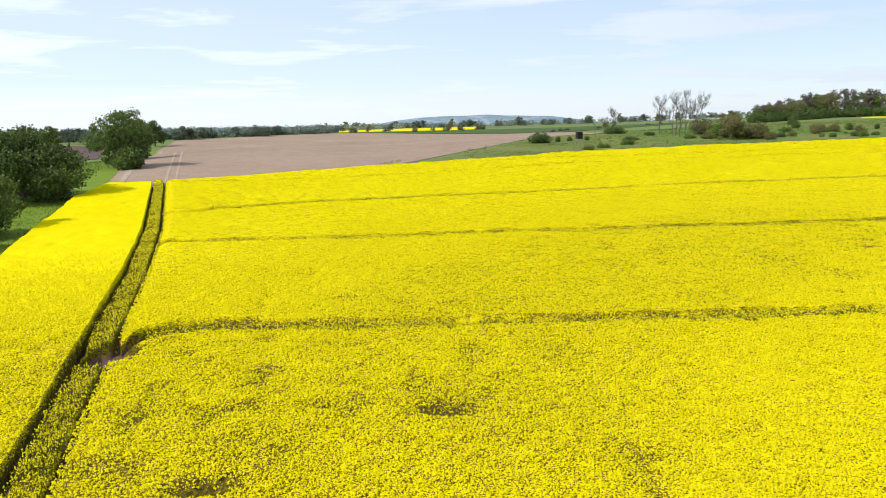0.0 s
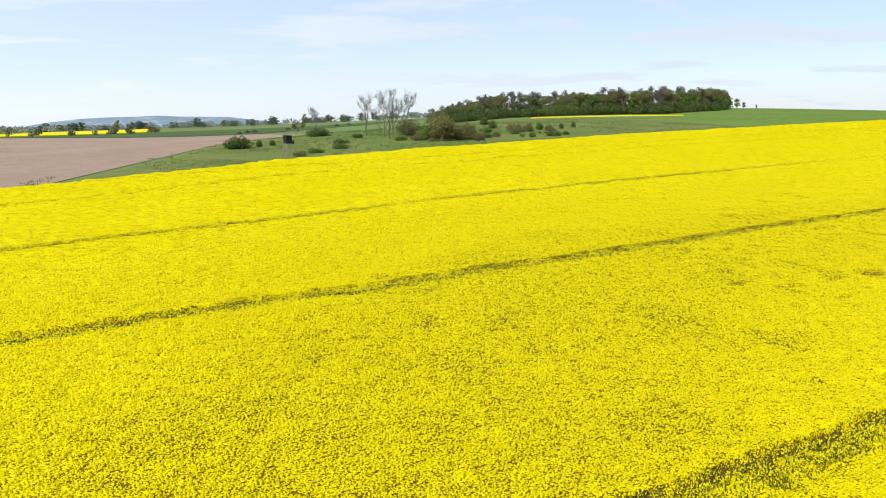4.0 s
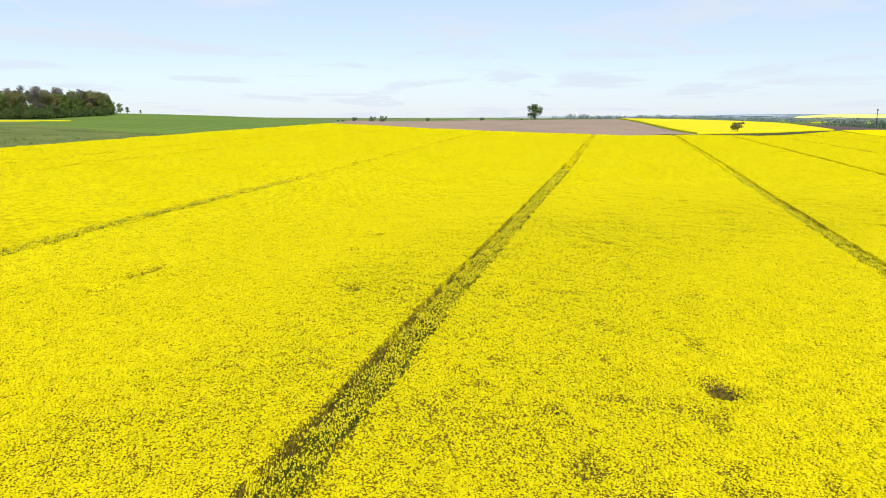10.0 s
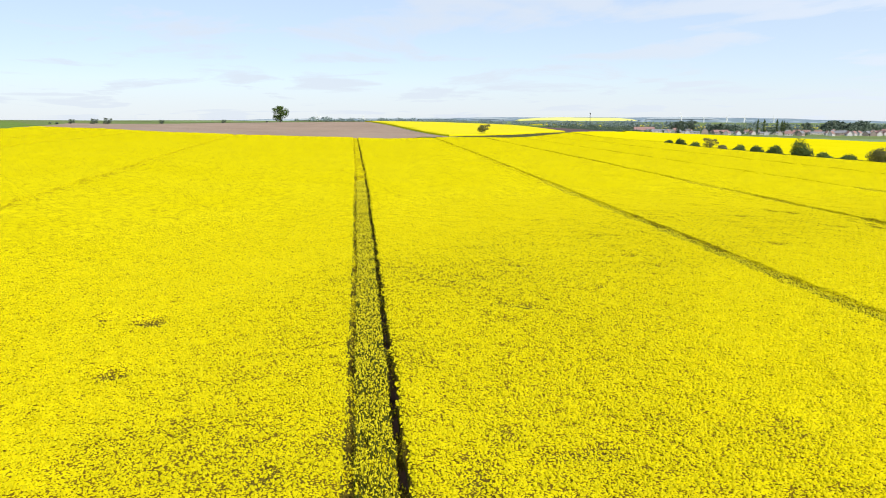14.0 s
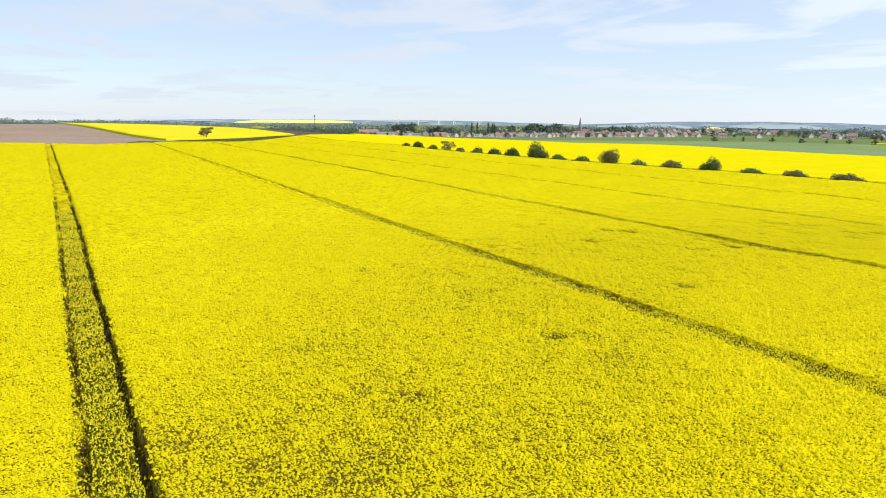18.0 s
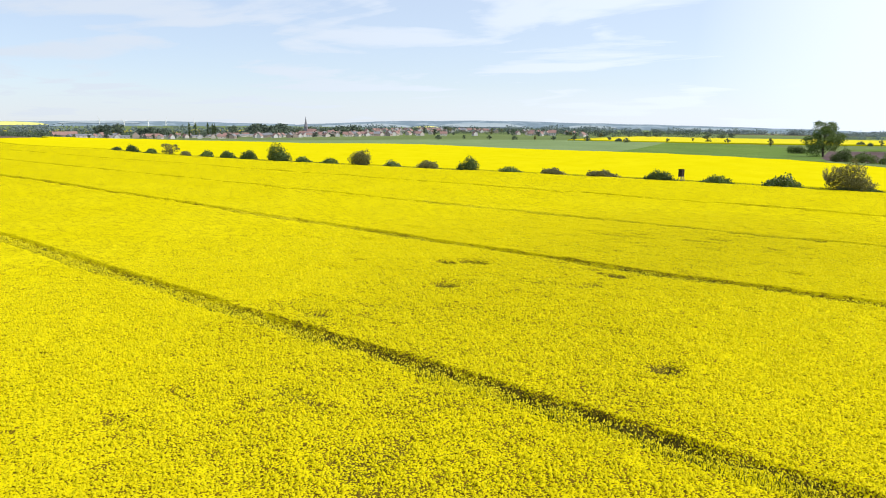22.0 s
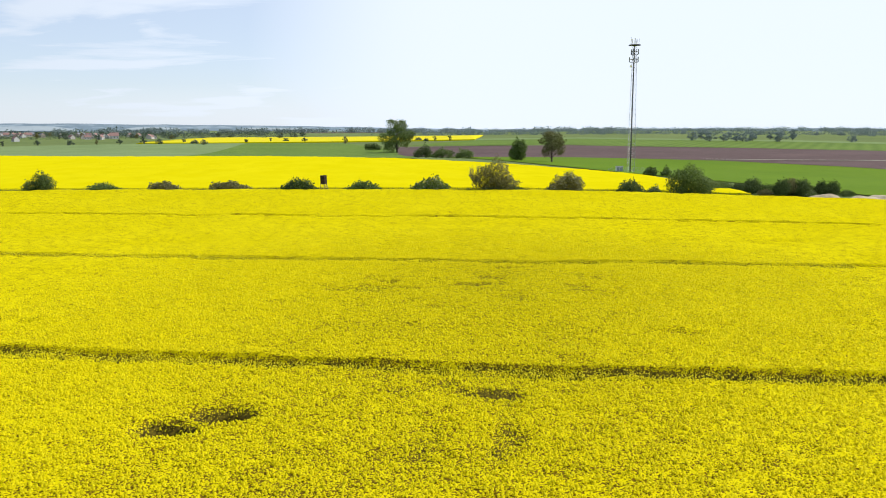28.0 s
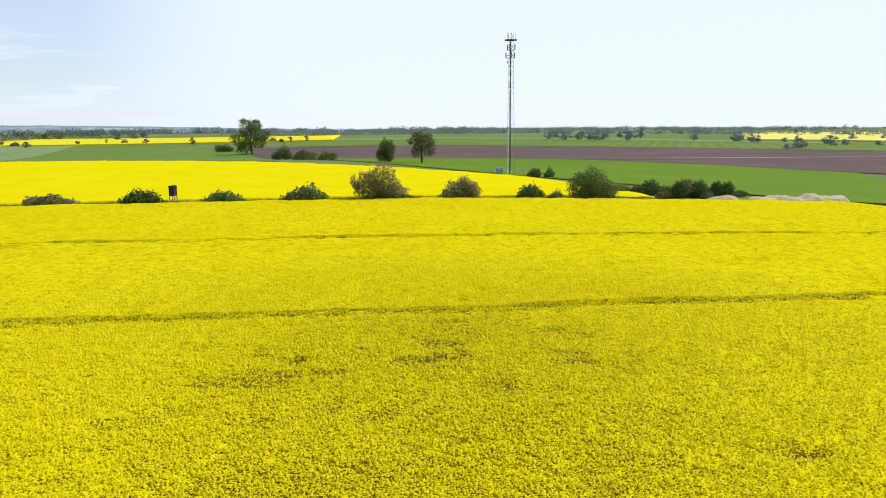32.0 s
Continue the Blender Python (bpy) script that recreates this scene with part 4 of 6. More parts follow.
tagged(new("verge_grass", mesh_from("verge_grass", np.stack([q - side, q + side, q + tip], 1).reshape(-1, 3), np.arange(27000).reshape(-1, 3), [M_LEAF_FRESH], smooth_shade=False)), "rough green grass along the field verge", "grass", kind="stuff")
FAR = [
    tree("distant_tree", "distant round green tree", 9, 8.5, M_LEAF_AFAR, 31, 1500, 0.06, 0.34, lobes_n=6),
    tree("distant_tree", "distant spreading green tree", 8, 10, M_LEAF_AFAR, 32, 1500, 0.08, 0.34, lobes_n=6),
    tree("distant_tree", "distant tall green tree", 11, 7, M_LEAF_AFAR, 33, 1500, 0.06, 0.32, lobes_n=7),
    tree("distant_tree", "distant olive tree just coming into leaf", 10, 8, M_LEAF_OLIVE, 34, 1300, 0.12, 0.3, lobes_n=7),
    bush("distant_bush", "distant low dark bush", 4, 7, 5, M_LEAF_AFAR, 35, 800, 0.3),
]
for o, (x, y) in zip(FAR, ((-171, 424), (-159, 424), (-148, 430), (-136, 440), (-124, 470))):
    put(o, x, y, 30)
rng = np.random.default_rng(5)


def row(points, count, kinds, lo, hi, spread, group, sx=(0.9, 1.3), stock=FAR):
    """Trees along a line of corners, unevenly spaced."""
    p = np.array(points, float)
    seg = np.r_[0, np.cumsum(np.hypot(*np.diff(p, axis=0).T))]
    for k in range(count):
        s = seg[-1] * (k + 0.8 * rng.random()) / count
        x, y = np.interp(s, seg, p[:, 0]) + spread * rng.normal(), np.interp(s, seg, p[:, 1]) + spread * rng.normal()
        o = again(stock[kinds[rng.integers(len(kinds))]], x, y, 360 * rng.random(), lo + (hi - lo) * rng.random(), sx[0] + (sx[1] - sx[0]) * rng.random(), 0.2)
        tagged(o, group=group)


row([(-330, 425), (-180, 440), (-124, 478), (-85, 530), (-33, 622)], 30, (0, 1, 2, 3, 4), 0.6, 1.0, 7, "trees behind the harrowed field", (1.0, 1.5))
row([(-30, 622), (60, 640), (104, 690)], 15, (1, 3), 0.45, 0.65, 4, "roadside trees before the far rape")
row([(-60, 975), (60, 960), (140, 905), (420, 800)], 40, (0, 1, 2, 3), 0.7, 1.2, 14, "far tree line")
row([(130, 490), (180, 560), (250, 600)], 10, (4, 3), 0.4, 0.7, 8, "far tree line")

# ---- north: meadow, scrub and bare trees ----
def bare_tree(name, label, height, width, seed):
    """A leafless tree: trunk, limbs and a haze of twigs."""
    r = np.random.default_rng(seed)
    root = tagged(new(name), label, "tree")
    tubes = []

    def grow(p, d, length, rad, depth):
        q = p + d * length * 0.5 + Vector(r.normal(size=3)) * length * 0.05
        e = p + d * length
        tubes.append(tube([tuple(p), tuple(q), tuple(e)], [rad, rad * 0.8, rad * 0.55], 5 if depth < 2 else 3))
        if depth < 6:
            for k in range(2 if depth == 0 else 3):
                t = Vector(r.normal(size=3)) * (0.42 + 0.05 * depth)
                nd = (d + t)
                nd.z = abs(nd.z) * 0.8 + 0.28
                grow(e if k else q, nd.normalized(), length * (0.60 + 0.16 * r.random()), rad * 0.57, depth + 1)

    grow(Vector((0, 0, -0.3)), Vector((0.03, 0.02, 1)).normalized(), height * 0.24, 0.015 * height + 0.02, 0)
    for a, b, _ in [(tubes[i][0][-1], tubes[i][0][-2], 0) for i in range(len(tubes)) if len(tubes[i][0]) == 9]:
        for j in range(2):
            d = Vector(r.normal(size=3)) * 0.3 + Vector((0, 0, 0.45))
            tubes.append(([a, b + Vector((0.02, 0.02, 0)), a + d, a + d * 0.5], [(0, 1, 2, 3)]))
    v, f = join_tubes(tubes)
    k = height / v[:, 2].max()
    v[:, 2] *= k
    span = max(np.abs(v[:, :2]).max() * 2, 0.1)
    v[:, :2] *= width / span * np.where(v[:, 2:3] > 0.15 * height, 1, 0.6)
    part("crown", mesh_from("crown", v, f, [M_TWIG]), root)
    return root


b0 = put(bare_tree("bare_tree", "slender leafless tree with fine grey twigs", 15.0, 8, 41), 97.5, 246)
b1 = put(bare_tree("bare_tree", "leafless tree with a wide fan of grey twigs", 16.0, 9.5, 42), 100, 238)
for i, (x, y, s, k) in enumerate(((98.5, 231, 0.95, b0), (104, 240, 1.0, b1), (101, 243, 0.9, b1), (106.5, 236, 1.02, b0))):
    again(k, x, y, 70 * i + 25, s)
again(b0, 90, 272, 130, 0.72, label="small lone leafless tree on the meadow")
again(b1, 81, 268, 30, 0.3, 1.2, label="low leafless shrub on the meadow")
put(tree("small_tree", "olive-brown small tree just coming into leaf", 7.5, 8, M_LEAF_OLIVE, 48, 3500, 0.03, 0.26), 109, 217)
put(tree("small_tree", "grey-brown small tree with open twigs", 8.5, 7, M_LEAF_OLIVE, 49, 2200, 0.05, 0.26), 114, 228)
shrub = put(bush("shrub", "olive scrub just coming into leaf", 6.5, 10, 7, M_LEAF_OLIVE, 43, 3000, 0.22), 118, 219, 20)
shrub_g = put(bush("shrub", "green scrub below the bare trees", 5.0, 9, 6, M_LEAF_FRESH, 44, 2600, 0.24), 117, 224, 10)
shrub_d = put(bush("shrub", "dark dense bush on the meadow", 3.6, 7.5, 6, M_LEAF_DARK, 45, 2400, 0.2), 49.3, 218, 0)
for o, x, y, t, s, sx in ((shrub_d, 86, 258, 10, 0.85, 1.35), (shrub_d, 92, 240, 50, 0.4, 1.6), (shrub, 104, 222, 90, 0.45, 1.0), (shrub_g, 110, 226, 30, 1.1, 1), (shrub, 111, 243, 60, 1.0, 1.1), (shrub_d, 121, 222, 0, 1.1, 0.8), (shrub_g, 99, 224, 15, 0.35, 1.4), (shrub_g, 80, 222, 15, 0.3, 1.3),
                          (shrub_d, 174, 294, 10, 1.1, 0.5), (shrub_d, 155, 259, 70, 0.95, 0.6), (shrub, 151, 238, 10, 0.6, 0.8), (shrub, 157, 239, 80, 0.65, 0.6), (shrub_g, 167, 246, 20, 0.65, 0.6), (shrub_d, 179, 248, 50, 0.65, 0.5), (shrub_g, 188, 252, 0, 0.6, 0.4), (shrub_g, 140, 240, 0, 0.5, 0.9), (shrub, 146, 232, 0, 0.45, 0.9),
                          (shrub_d, 55.5, 221, 0, 0.6, 0.4), (shrub_d, 60, 224, 0, 0.5, 0.5), (shrub_d, 66, 226, 0, 0.45, 0.5), (shrub_g, 62, 196, 0, 0.35, 1.2), (shrub, 56, 190, 0, 0.3, 1.3), (shrub_g, 72, 205, 0, 0.4, 1.2), (shrub_d, 76, 216, 0, 0.6, 0.7), (shrub, 120, 214, 0, 0.5, 1.0), (shrub_d, 128, 222, 0, 0.5, 1.0)):
    again(o, x, y, t, s, sx)

sr = np.random.default_rng(50)
for k in range(26):
    x, y = 100 + 66 * sr.random(), 216 + 32 * sr.random()
    again((shrub, shrub_g, shrub_d, shrub)[k % 4], x, max(y, float(north_edge(x)) + 6), 360 * sr.random(), 0.2 + 0.4 * sr.random(), 0.7 + 0.5 * sr.random())
tr = np.random.default_rng(46)
tx, ty = 0 + 260 * tr.random(16000), 160 + 190 * tr.random(16000)
ok = (ty > north_edge(tx) + 2) & (ty < 165 + tx * 1.5) & (soft_noise(tx, ty, 14, 47) + 0.4 * soft_noise(tx, ty, 4, 48) > -0.05)
tx, ty = tx[ok], ty[ok]
m = len(tx)
q = np.repeat(np.stack([tx, ty, land(tx, ty) + 0.1], 1), 4, 0) + np.concatenate([0.35 * tr.normal(size=(4 * m, 2)), np.zeros((4 * m, 1))], 1)
ga = 2 * math.pi * tr.random(4 * m)
side = np.stack([np.cos(ga), np.sin(ga), 0 * ga], 1) * 0.09
tip = np.stack([0.22 * tr.normal(size=4 * m), 0.22 * tr.normal(size=4 * m), 0.15 + 0.35 * tr.random(4 * m)], 1)
tagged(new("meadow_tussocks", mesh_from("meadow_tussocks", np.stack([q - side, q + side, q + tip], 1).reshape(-1, 3), np.arange(12 * m).reshape(-1, 3), [M_LEAF], smooth_shade=False)), "tussocks of rough grass on the meadow", "grass", kind="stuff")

# ---- north-east: the wood on the rise ----
WOOD = [
    tree("woodland_tree", "leafy dark green woodland tree", 17, 11, M_LEAF, 51, 2200, 0.03, 0.4),
    tree("woodland_tree", "fresh green woodland tree", 15, 10, M_LEAF_FRESH, 52, 2200, 0.03, 0.38),
    tree("woodland_tree", "brown-olive woodland tree barely in leaf", 17, 10, M_LEAF_OLIVE, 53, 1900, 0.05, 0.34),
    tree("woodland_tree", "grey-brown woodland tree with open twigs", 19, 9, M_TWIG, 54, 1600, 0.1, 0.34),
    bush("woodland_edge_bush", "dark undergrowth at the edge of the wood", 6, 12, 8, M_LEAF_DARK, 55, 1600, 0.32, category="bush"),
]
edge = np.array([(212, 395), (250, 430), (300, 470), (345, 440), (385, 395), (470, 425), (560, 485)], float)
seg = np.r_[0, np.cumsum(np.hypot(*np.diff(edge, axis=0).T))]
for o, (x, y) in zip(WOOD, ((300, 480), (320, 470), (350, 446), (370, 420), (335, 450))):
    put(o, x, y)
for k in range(240):
    s = seg[-1] * rng.random()
    back = 3 + 60 * rng.random() ** 1.4
    x, y = np.interp(s, seg, edge[:, 0]), np.interp(s, seg, edge[:, 1])
    kind = (0, 1, 2, 3, 2, 3)[rng.integers(6)] if back > 8 else (4, 1, 2)[rng.integers(3)]
    tagged(again(WOOD[kind], x * (1 + back / math.hypot(x, y)), y * (1 + back / math.hypot(x, y)), 360 * rng.random(), (0.72 + 0.34 * rng.random()) * (0.55 + 0.45 * min(1, s / 110)), 0.9 + 0.4 * rng.random(), 0.3), group="trees of the wood")
for k in range(90):
    s = seg[-1] * (k + rng.random()) / 90
    x, y = np.interp(s, seg, edge[:, 0]) + 2 * rng.normal(), np.interp(s, seg, edge[:, 1]) + 2 * rng.normal()
    tagged(again(WOOD[4], x, y, 360 * rng.random(), 0.75 + 0.8 * rng.random(), 0.8 + 0.5 * rng.random(), 0.4), group="undergrowth of the wood")
for x, y, s in ((575, 497, 0.8), (585, 500, 0.65), (596, 500, 0.55), (606, 500, 0.35), (622, 498, 0.22)):
    again(WOOD[0], x, y, 40 * s, s, 1.0)

# ---- east: trees on the skyline ----
put(tree("lone_tree", "lone round dark tree on the skyline", 19, 17, M_LEAF_DARK, 61, 3500, 0.12, 0.55, lobes_n=11), 955, 170)
put(tree("small_tree", "small flat-topped tree in the rape", 8.5, 10.5, M_LEAF_OLIVE, 62, 700, 0.35, 0.5, flat=0.6), 645, -26)
for x, y, s, k in ((703, 318, 0.5, 1), (713, 303, 0.62, 1), (735, 299, 0.72, 1), (668, 316, 0.45, 4), (660, 318, 0.4, 4), (840, 279, 0.5, 4), (846, 281, 0.5, 1), (893, 226, 0.5, 1), (938, 184, 0.5, 4), (560, 330, 0.2, 4)):
    again(FAR[k], x, y, 90 * s, s)

# ---- south: the hedgerow between the rape fields ----
HEDGE = [
    bush("hedge_bush", "low dark green hedge bush between the rape fields", 3.0, 9, 5, M_LEAF, 71, 3200, 0.18),
    bush("hedge_bush", "rounded dark hedge bush between the rape fields", 3.2, 7.5, 5, M_LEAF_DARK, 72, 3200, 0.18),
    bush("hedge_bush", "pale flowering hedge bush between the rape fields", 3.0, 9, 5, M_LEAF, 73, 3200, 0.18, 0.25),
    bush("hedge_bush", "olive-green hedge bush between the rape fields", 3.2, 8.5, 5, M_LEAF_OLIVE, 74, 3200, 0.18),
]
hy = -113.2
first = set()
for x, h, w, k in ((481, 3.2, 8, 1), (464, 5.0, 10.5, 1), (445.6, 4.3, 8.3, 0), (414, 4.0, 6, 3), (396.5, 5.0, 8.4, 0), (380, 4.7, 10, 1), (365, 5.4, 11, 1), (329, 4.0, 8.4, 0), (314, 3.9, 9.3, 0), (281, 3.7, 8, 2), (265, 4.4, 9.6, 3), (231, 3.4, 9.4, 0), (216.2, 3.6, 8.7, 3), (200.3, 3.6, 11.0, 3), (183.9, 4.0, 9.0, 1), (169.6, 3.6, 9.0, 0), (154, 4.6, 9.4, 2), (110.6, 4.0, 6.4, 1), (105.6, 3.0, 3.4, 2)):
    m = HEDGE[k]
    base = (3.0, 3.2, 3.0, 3.2)[k], (9, 7.5, 9, 8.5)[k]
    M = pose(x, hy, float(land(x, hy)), 0, 0, 180 * (round(x) % 2)) @ Matrix.Diagonal((w / base[1], 1.0, h / base[0], 1))
    if k in first:
        o = copy_thing(m, M)
        o.matrix_basis = M
    else:
        o = m
        o.matrix_basis = M
        first.add(k)
    tagged(o, group="hedgerow bushes")
put(bush("hedge_tree", "round dark green hedge tree", 8.0, 10.5, 8, M_LEAF_DARK, 75, 8000, 0.22, category="tree"), 344.2, hy)
put(bush("hedge_tree", "tall olive hedge tree coming into leaf", 7.8, 9.2, 7, M_LEAF_OLIVE, 76, 6000, 0.2, category="tree"), 297.2, hy)
put(tree("hedge_tree", "sparse brown-olive hedge tree", 6.3, 8, M_LEAF_OLIVE, 77, 2200, 0.05, 0.2), 428.2, hy)
put(bush("hedge_tree", "pointed dark green hedge bush", 5.3, 6.6, 5, M_LEAF_DARK, 78, 4500, 0.18), 247.4, hy)
put(bush("large_hedge_bush", "large open hedge bush half in leaf with dark undergrowth", 7.5, 9.5, 6, M_LEAF_OLIVE, 79, 9000, 0.16), 139.2, hy)
put(bush("hedge_undergrowth", "dark green undergrowth at the foot of the large bush", 2.4, 11, 6, M_LEAF_DARK, 80, 5000, 0.16), 137.6, hy + 0.6)
put(bare_tree("bare_sapling", "thin sparse sapling in the hedgerow", 7.4, 4.5, 81), 143.5, hy)
put(bush("hedge_bush", "olive hedge bush with white blossom on one side", 5.3, 9.5, 5.5, M_LEAF_OLIVE, 82, 6500, 0.16, 0.18), 124.2, hy)
put(bush("hedge_tree", "grey-green hedge tree at the end of the row", 7.8, 9.4, 7, M_LEAF, 83, 9000, 0.17, category="tree"), 97.5, hy - 3)
grass_rng = np.random.default_rng(9)
gx = 84 + 396 * grass_rng.random(16000)
gy = hy + 1.0 * grass_rng.normal(size=16000)
gz = land(gx, gy)
gh, ga = 0.7 + 0.9 * grass_rng.random(16000), 2 * math.pi * grass_rng.random(16000)
q = np.stack([gx, gy, gz], 1)
side = np.stack([np.cos(ga), np.sin(ga), 0 * ga], 1) * 0.18
tip = np.stack([0.25 * grass_rng.normal(size=16000), 0.25 * grass_rng.normal(size=16000), gh], 1)
tagged(new("verge_grass", mesh_from("verge_grass", np.stack([q - side, q + side, q + tip], 1).reshape(-1, 3), np.arange(48000).reshape(-1, 3), [M_LEAF], smooth_shade=False)), "dark rough grass along the hedgerow verge", "grass", kind="stuff")

# ---- south: trees about the mast and beyond ----
put(tree("large_tree", "large airy green tree standing alone", 26, 21, M_LEAF, 91, 9000, 0.05, 0.46, lobes_n=15), 238, -527)
put(bush("bush", "dark bush beside the large tree", 9.0, 16, 9, M_LEAF_DARK, 92, 2600, 0.33), 267, -570)
put(bush("bush", "dark bushes before the ploughland", 8.0, 12, 8, M_LEAF_DARK, 93, 3000, 0.28), 194, -372)
put(bush("bush", "green bushes before the ploughland", 6.5, 14, 8, M_LEAF, 94, 3000, 0.26), 181, -356)
put(bush("hawthorn_bush", "green bush with pale blossom", 5.8, 11, 7, M_LEAF_FRESH, 95, 2600, 0.24, 0.15), 168, -352)
put(bush("broadleaf_tree", "upright dense green tree", 13.5, 9.0, 8, M_LEAF, 96, 6000, 0.3, category="tree"), 138.5, -318)
put(tree("broadleaf_tree", "round green tree with a visible trunk", 15.0, 12.5, M_LEAF_OLIVE, 97, 5000, 0.22, 0.3, lobes_n=11), 122, -308)
put(bush("bush", "small dark bush by the mast", 3.4, 4.2, 4, M_LEAF_DARK, 98, 700, 0.26), 95, -184)
put(bush("bush", "small green bush by the mast", 3.2, 3.2, 3, M_LEAF, 99, 600, 0.26), 89.5, -190)
for x, y, s, sx, k in ((91, -126, 0.9, 0.8, 1), (88, -128, 1.1, 0.7, 0), (84.5, -127, 0.9, 0.7, 1), (81, -129, 1.25, 0.7, 1), (77.5, -128, 1.0, 0.7, 0), (75, -127, 1.3, 0.6, 1), (72, -130, 1.45, 0.6, 3), (70, -129, 1.3, 0.6, 1), (67.5, -132, 0.9, 0.8, 0), (65, -131, 1.2, 0.5, 1), (62.5, -131, 1.2, 0.55, 1), (59, -132, 0.6, 0.8, 0), (79, -125, 0.6, 0.8, 3), (69, -126.5, 0.6, 0.7, 2)):
    again(HEDGE[k], x, y, 40 * s, s, sx, label="dark scrub on the bank behind the rape")
for x, y, h, k in ((551, -705, 6.1, 0), (533, -706, 6, 1), (475, -690, 5.7, 1), (449, -740, 4.8, 0), (435, -780, 5, 2), (416, -778, 5, 1), (387, -758, 6, 0), (325, -701, 8.5, 3), (240, -771, 6.4, 2), (500, -720, 5, 4), (520, -735, 5, 0), (262, -790, 5, 4), (251, -780, 4, 4), (225, -790, 6.5, 2), (570, -690, 6, 0), (590, -680, 6, 3), (612, -668, 5.5, 1), (640, -655, 6, 0), (668, -640, 6, 2), (694, -622, 6, 1)):
    tagged(again(FAR[k], x, y, 77 * h, h / (9, 8, 11, 10, 4)[k], 1.0), group="roadside trees before the far rape")
# the haze over the far plain is put into these leaf colours
M_LEAF_HAZE = leaf_material("leaf_haze_tinted", (0.16, 0.21, 0.21), (0.235, 0.29, 0.28))
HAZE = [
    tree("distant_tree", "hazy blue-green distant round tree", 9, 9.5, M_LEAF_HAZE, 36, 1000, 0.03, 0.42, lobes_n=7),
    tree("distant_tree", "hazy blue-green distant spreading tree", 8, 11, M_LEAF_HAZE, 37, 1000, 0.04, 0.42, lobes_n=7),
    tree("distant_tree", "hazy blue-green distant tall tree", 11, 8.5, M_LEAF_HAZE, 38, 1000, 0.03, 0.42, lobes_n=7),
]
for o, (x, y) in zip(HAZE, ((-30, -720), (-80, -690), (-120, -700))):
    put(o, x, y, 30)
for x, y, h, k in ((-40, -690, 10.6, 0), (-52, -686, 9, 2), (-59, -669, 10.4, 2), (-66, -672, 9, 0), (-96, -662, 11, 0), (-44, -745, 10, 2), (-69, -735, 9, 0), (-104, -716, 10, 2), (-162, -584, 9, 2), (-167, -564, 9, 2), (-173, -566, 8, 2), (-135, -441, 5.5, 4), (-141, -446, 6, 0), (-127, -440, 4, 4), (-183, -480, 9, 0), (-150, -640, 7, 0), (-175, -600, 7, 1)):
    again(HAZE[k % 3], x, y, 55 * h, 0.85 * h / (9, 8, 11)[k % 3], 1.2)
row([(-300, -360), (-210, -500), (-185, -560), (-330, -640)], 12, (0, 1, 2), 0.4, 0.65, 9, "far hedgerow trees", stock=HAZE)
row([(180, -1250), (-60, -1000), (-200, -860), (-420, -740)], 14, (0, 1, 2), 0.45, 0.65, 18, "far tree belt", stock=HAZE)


# ---- built things ----
def box_bm(bm, cx, cy, cz, sx, sy, sz, bevel=0.0):
    r = bmesh.ops.create_cube(bm, size=1, matrix=Matrix.Translation((cx, cy, cz)) @ Matrix.Diagonal((sx, sy, sz, 1)))
    if bevel:
        es = list({e for v in r["verts"] for e in v.link_edges})
        bmesh.ops.bevel(bm, geom=es, offset=bevel, segments=1, affect="EDGES")


def beam(bm, a, b, r, sides=5):
    a, b = Vector(a), Vector(b)
    m = Matrix.Translation((a + b) / 2) @ (b - a).to_track_quat("Z", "Y").to_matrix().to_4x4()
    bmesh.ops.create_cone(bm, cap_ends=True, segments=sides, radius1=r, radius2=r, depth=(b - a).length, matrix=m)


def bm_part(name, bm, mat, parent, label=""):
    me = bpy.data.meshes.new(name)
    bm.to_mesh(me)
    bm.free()
    me.materials.append(mat)
    return part(name, me, parent, label)


